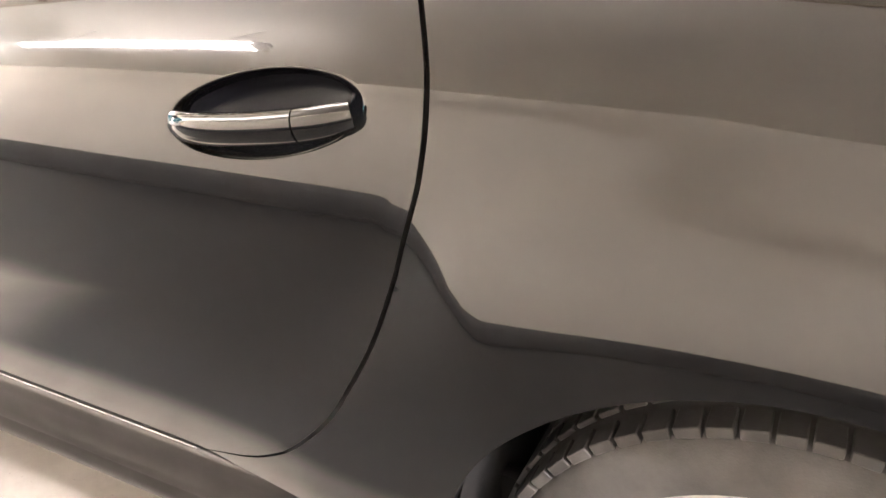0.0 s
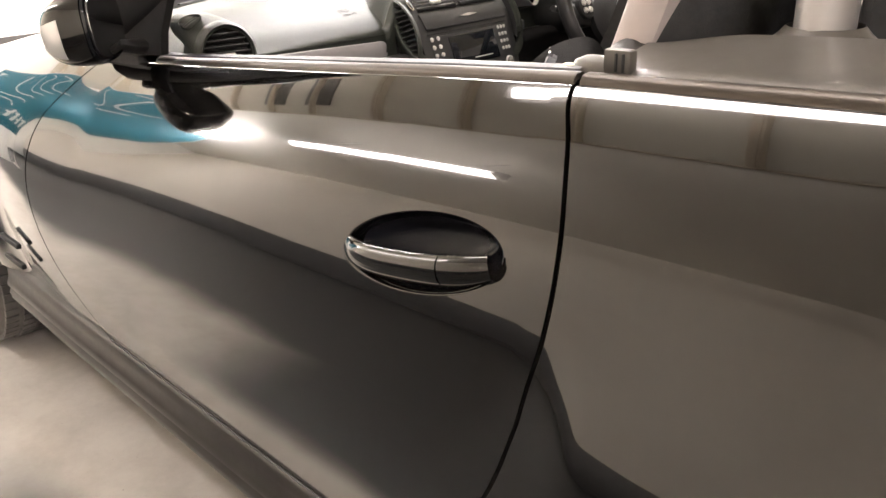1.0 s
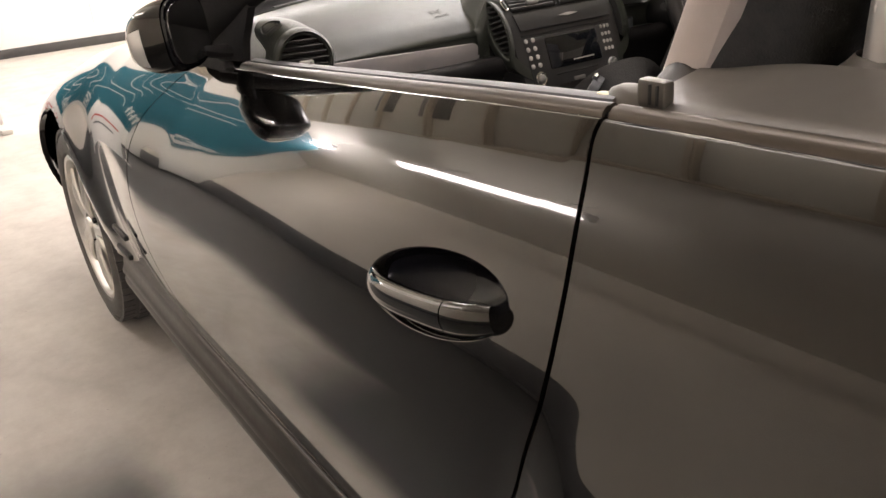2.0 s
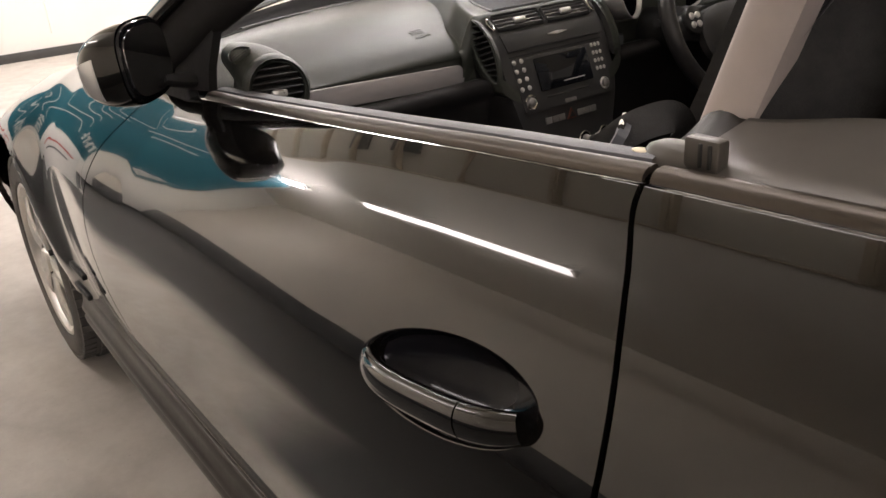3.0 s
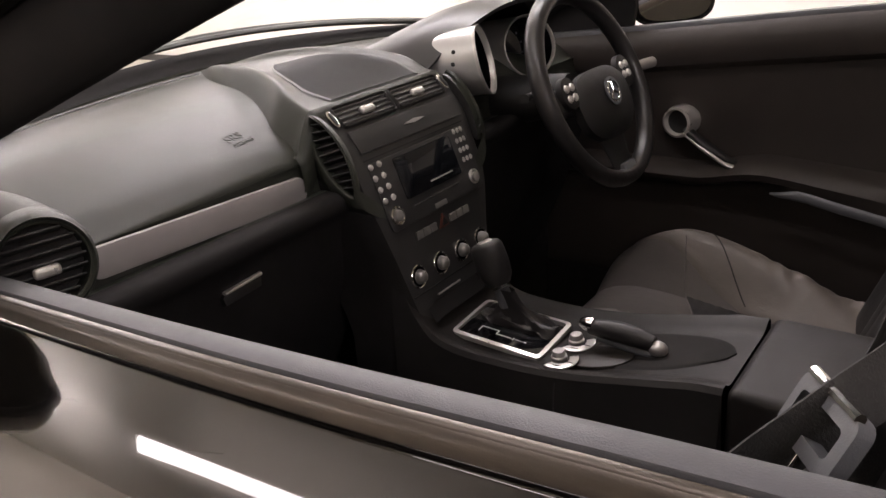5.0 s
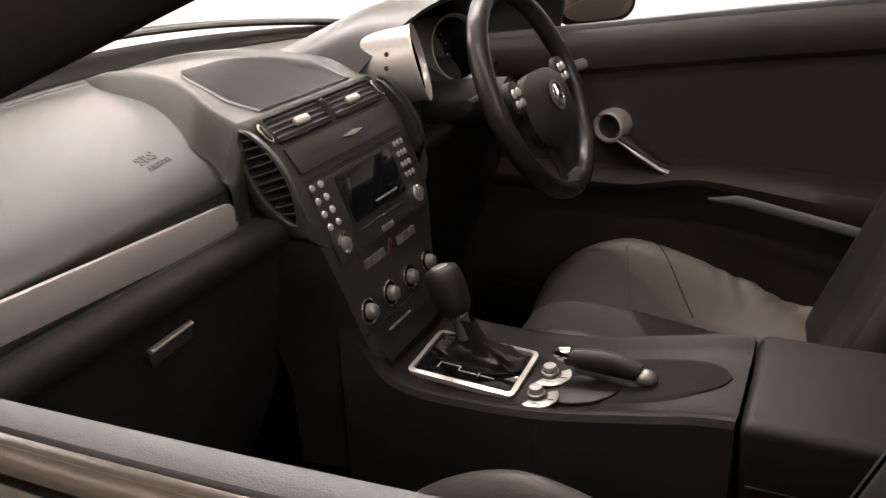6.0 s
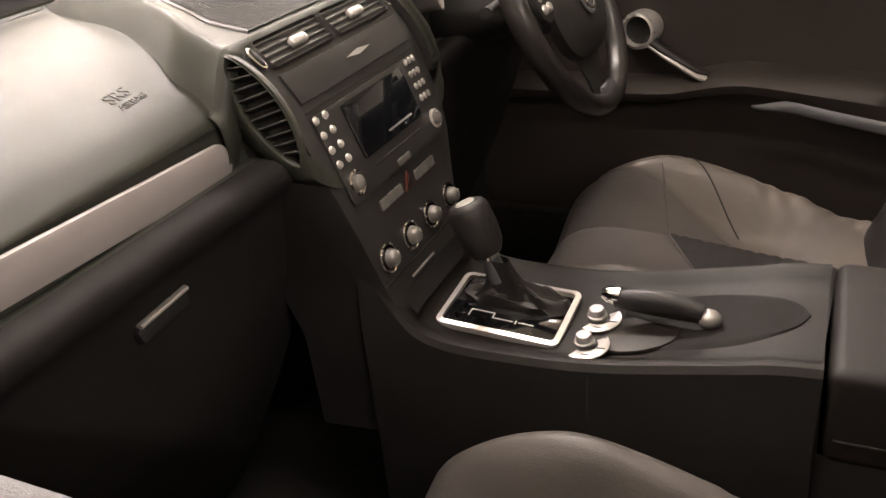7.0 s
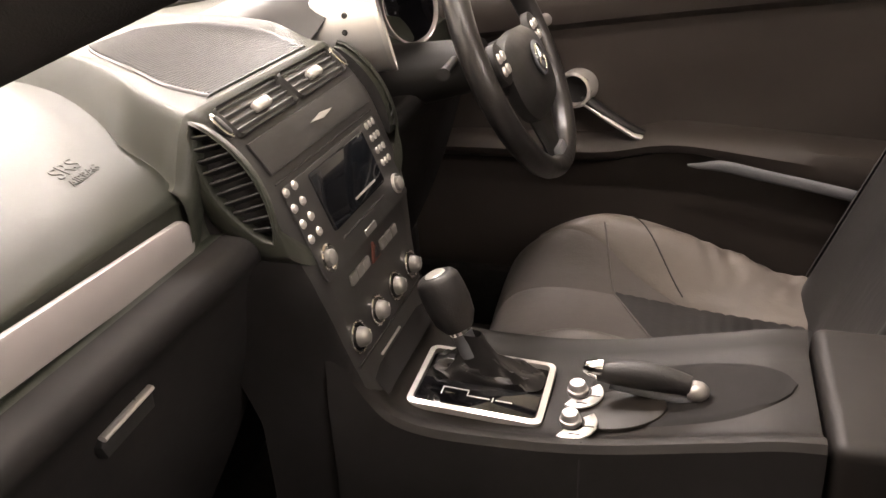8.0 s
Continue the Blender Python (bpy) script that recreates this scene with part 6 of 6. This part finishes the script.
    part("headrest", bm, HIDE_DARK, thing)
    bm = bmesh.new()
    box(bm, (-0.45, yc, 0.29), (0.56, 0.42, 0.10), 0.02)
    part("seat_base", bm, DARK, thing)
    return thing


seat(-0.37, -1, 0.050)
seat(0.37, 1)


def strap(points, width, facing, name, parent, material=WEBBING):
    """Flat webbing along points; facing: the way that its broad side looks."""
    bm = bmesh.new()
    P = [Vector(p) for p in spline(points, 40)]
    rows = []
    for i, p in enumerate(P):
        d = (P[min(i + 1, 39)] - P[max(i - 1, 0)]).normalized()
        side = d.cross(Vector(facing)).normalized() * width / 2
        n = side.cross(d).normalized() * 0.0008
        rows.append([p - side + n, p + n * 1.6, p + side + n, p + side - n, p - n * 1.6, p - side - n])
    sheet(bm, rows, close_u=True)
    return part(name, bm, material, parent)


belt_strap = strap([(0.06, -0.50, 1.25), (-0.012, -0.492, 1.18), (-0.050, -0.490, 1.10), (-0.073, -0.499, 1.03), (-0.088, -0.520, 0.965), (-0.103, -0.548, 0.90), (-0.11, -0.60, 0.74)], 0.041, (0.66, -0.92, 0.30), "seat_belt", car)
tagged(belt_strap, "dark seat belt webbing hanging beside the passenger seat")
bm = bmesh.new()
lathe(bm, [(0.0, 0.005), (0.005, 0.0042), (0.0072, 0.002), (0.0078, 0.0)], 20, frame_at((-0.058, -0.497, 1.097), (1, 0.42, 0), (-0.3, 0, 1)))
part("belt_button", bm, CREAM, belt_strap, "cream stop button on the belt")
strap([(-0.098, -0.540, 0.935), (-0.088, -0.566, 0.972), (-0.092, -0.592, 0.978), (-0.112, -0.618, 0.964), (-0.150, -0.630, 0.92), (-0.19, -0.636, 0.85)], 0.030, (0.72, -0.50, 0.48), "lap_strap", belt_strap)
# belt tongue: a grey moulded loop with a steel blade
tm2 = frame_at((-0.113, -0.620, 0.962), (0.60, -0.80, 0.03), (0.45, 0.17, 0.87)) @ Matrix.Scale(0.84, 4)
bm = bmesh.new()
o_, i_ = round_rect(0.062, 0.040, 0.008, 5), round_rect(0.046, 0.020, 0.004, 5)
loops = [[bm.verts.new(tm2 @ Vector((x, y, h))) for x, y in q] for q, h in ((o_, -0.006), (o_, 0.005), (i_, 0.006), (i_, -0.006), (o_, -0.006))]
for a, b in zip(loops, loops[1:]):
    for i in range(len(o_)):
        bm.faces.new((a[i], a[(i + 1) % len(o_)], b[(i + 1) % len(o_)], b[i]))
tongue = part("belt_tongue", bm, SLATE, belt_strap, "grey plastic belt tongue with a steel blade")
bm = bmesh.new()
sweep(bm, [tm2 @ Vector((x, 0.0205, 0.004)) for x in (-0.026, 0.0, 0.026)], 0.003, 0.003, n=8)
box(bm, (-0.014, -0.030, 0), (0.024, 0.026, 0.003), 0.001, tm2)
part("steel_blade", bm, CHROME, tongue)
# red release of the buckle between the seats
bm = bmesh.new()
box(bm, (-0.275, -0.150, 0.473), (0.045, 0.022, 0.07), 0.006)
buckle = part("belt_buckle", bm, DARK, car, "black belt buckle with a red release button")
bm = bmesh.new()
box(bm, (-0.275, -0.152, 0.507), (0.026, 0.016, 0.006), 0.002)
part("release_button", bm, RED, buckle)


def embossed(text, size, m, parent):
    cu = bpy.data.curves.new("airbag_lettering", "FONT")
    cu.body, cu.size, cu.extrude = text, size * 0.78, 0.0003
    tmp = new("airbag_lettering", cu)
    bpy.context.view_layer.update()
    me = bpy.data.meshes.new_from_object(tmp.evaluated_get(bpy.context.evaluated_depsgraph_get()))
    bpy.data.objects.remove(tmp)
    bpy.data.curves.remove(cu)
    ob = new("airbag_lettering", me)
    me.transform(m)
    me.materials.append(DASH)
    ob.parent = parent
    return tagged(ob, "embossed airbag lettering")


TEXT_R, TEXT_U = Vector((-0.10, 0.995)), Vector((-0.995, -0.10))
for text, down, size in (("SRS", 0.0, 0.027), ("AIRBAG", 0.0110, 0.0145)):
    o = Vector((-0.938, -0.267)) - TEXT_U * down
    a, b = o + TEXT_R * 0.03, o + TEXT_U * 0.02
    z, za, zb = [dash_top(p.x, p.y) for p in (o, a, b)]
    embossed(text, size, frame_at((o.x, o.y, z + 0.0006), (a.x - o.x, a.y - o.y, za - z), (b.x - o.x, b.y - o.y, zb - z)), dash)


def level(ob):
    return 1 + (level(ob.parent) if ob.parent else 0)


# thing > part > sub-part: what would lie deeper hangs from the part above
for _ in range(3):
    for ob in list(bpy.data.objects):
        if level(ob) > 3:
            ob.parent.parent = ob.parent.parent.parent
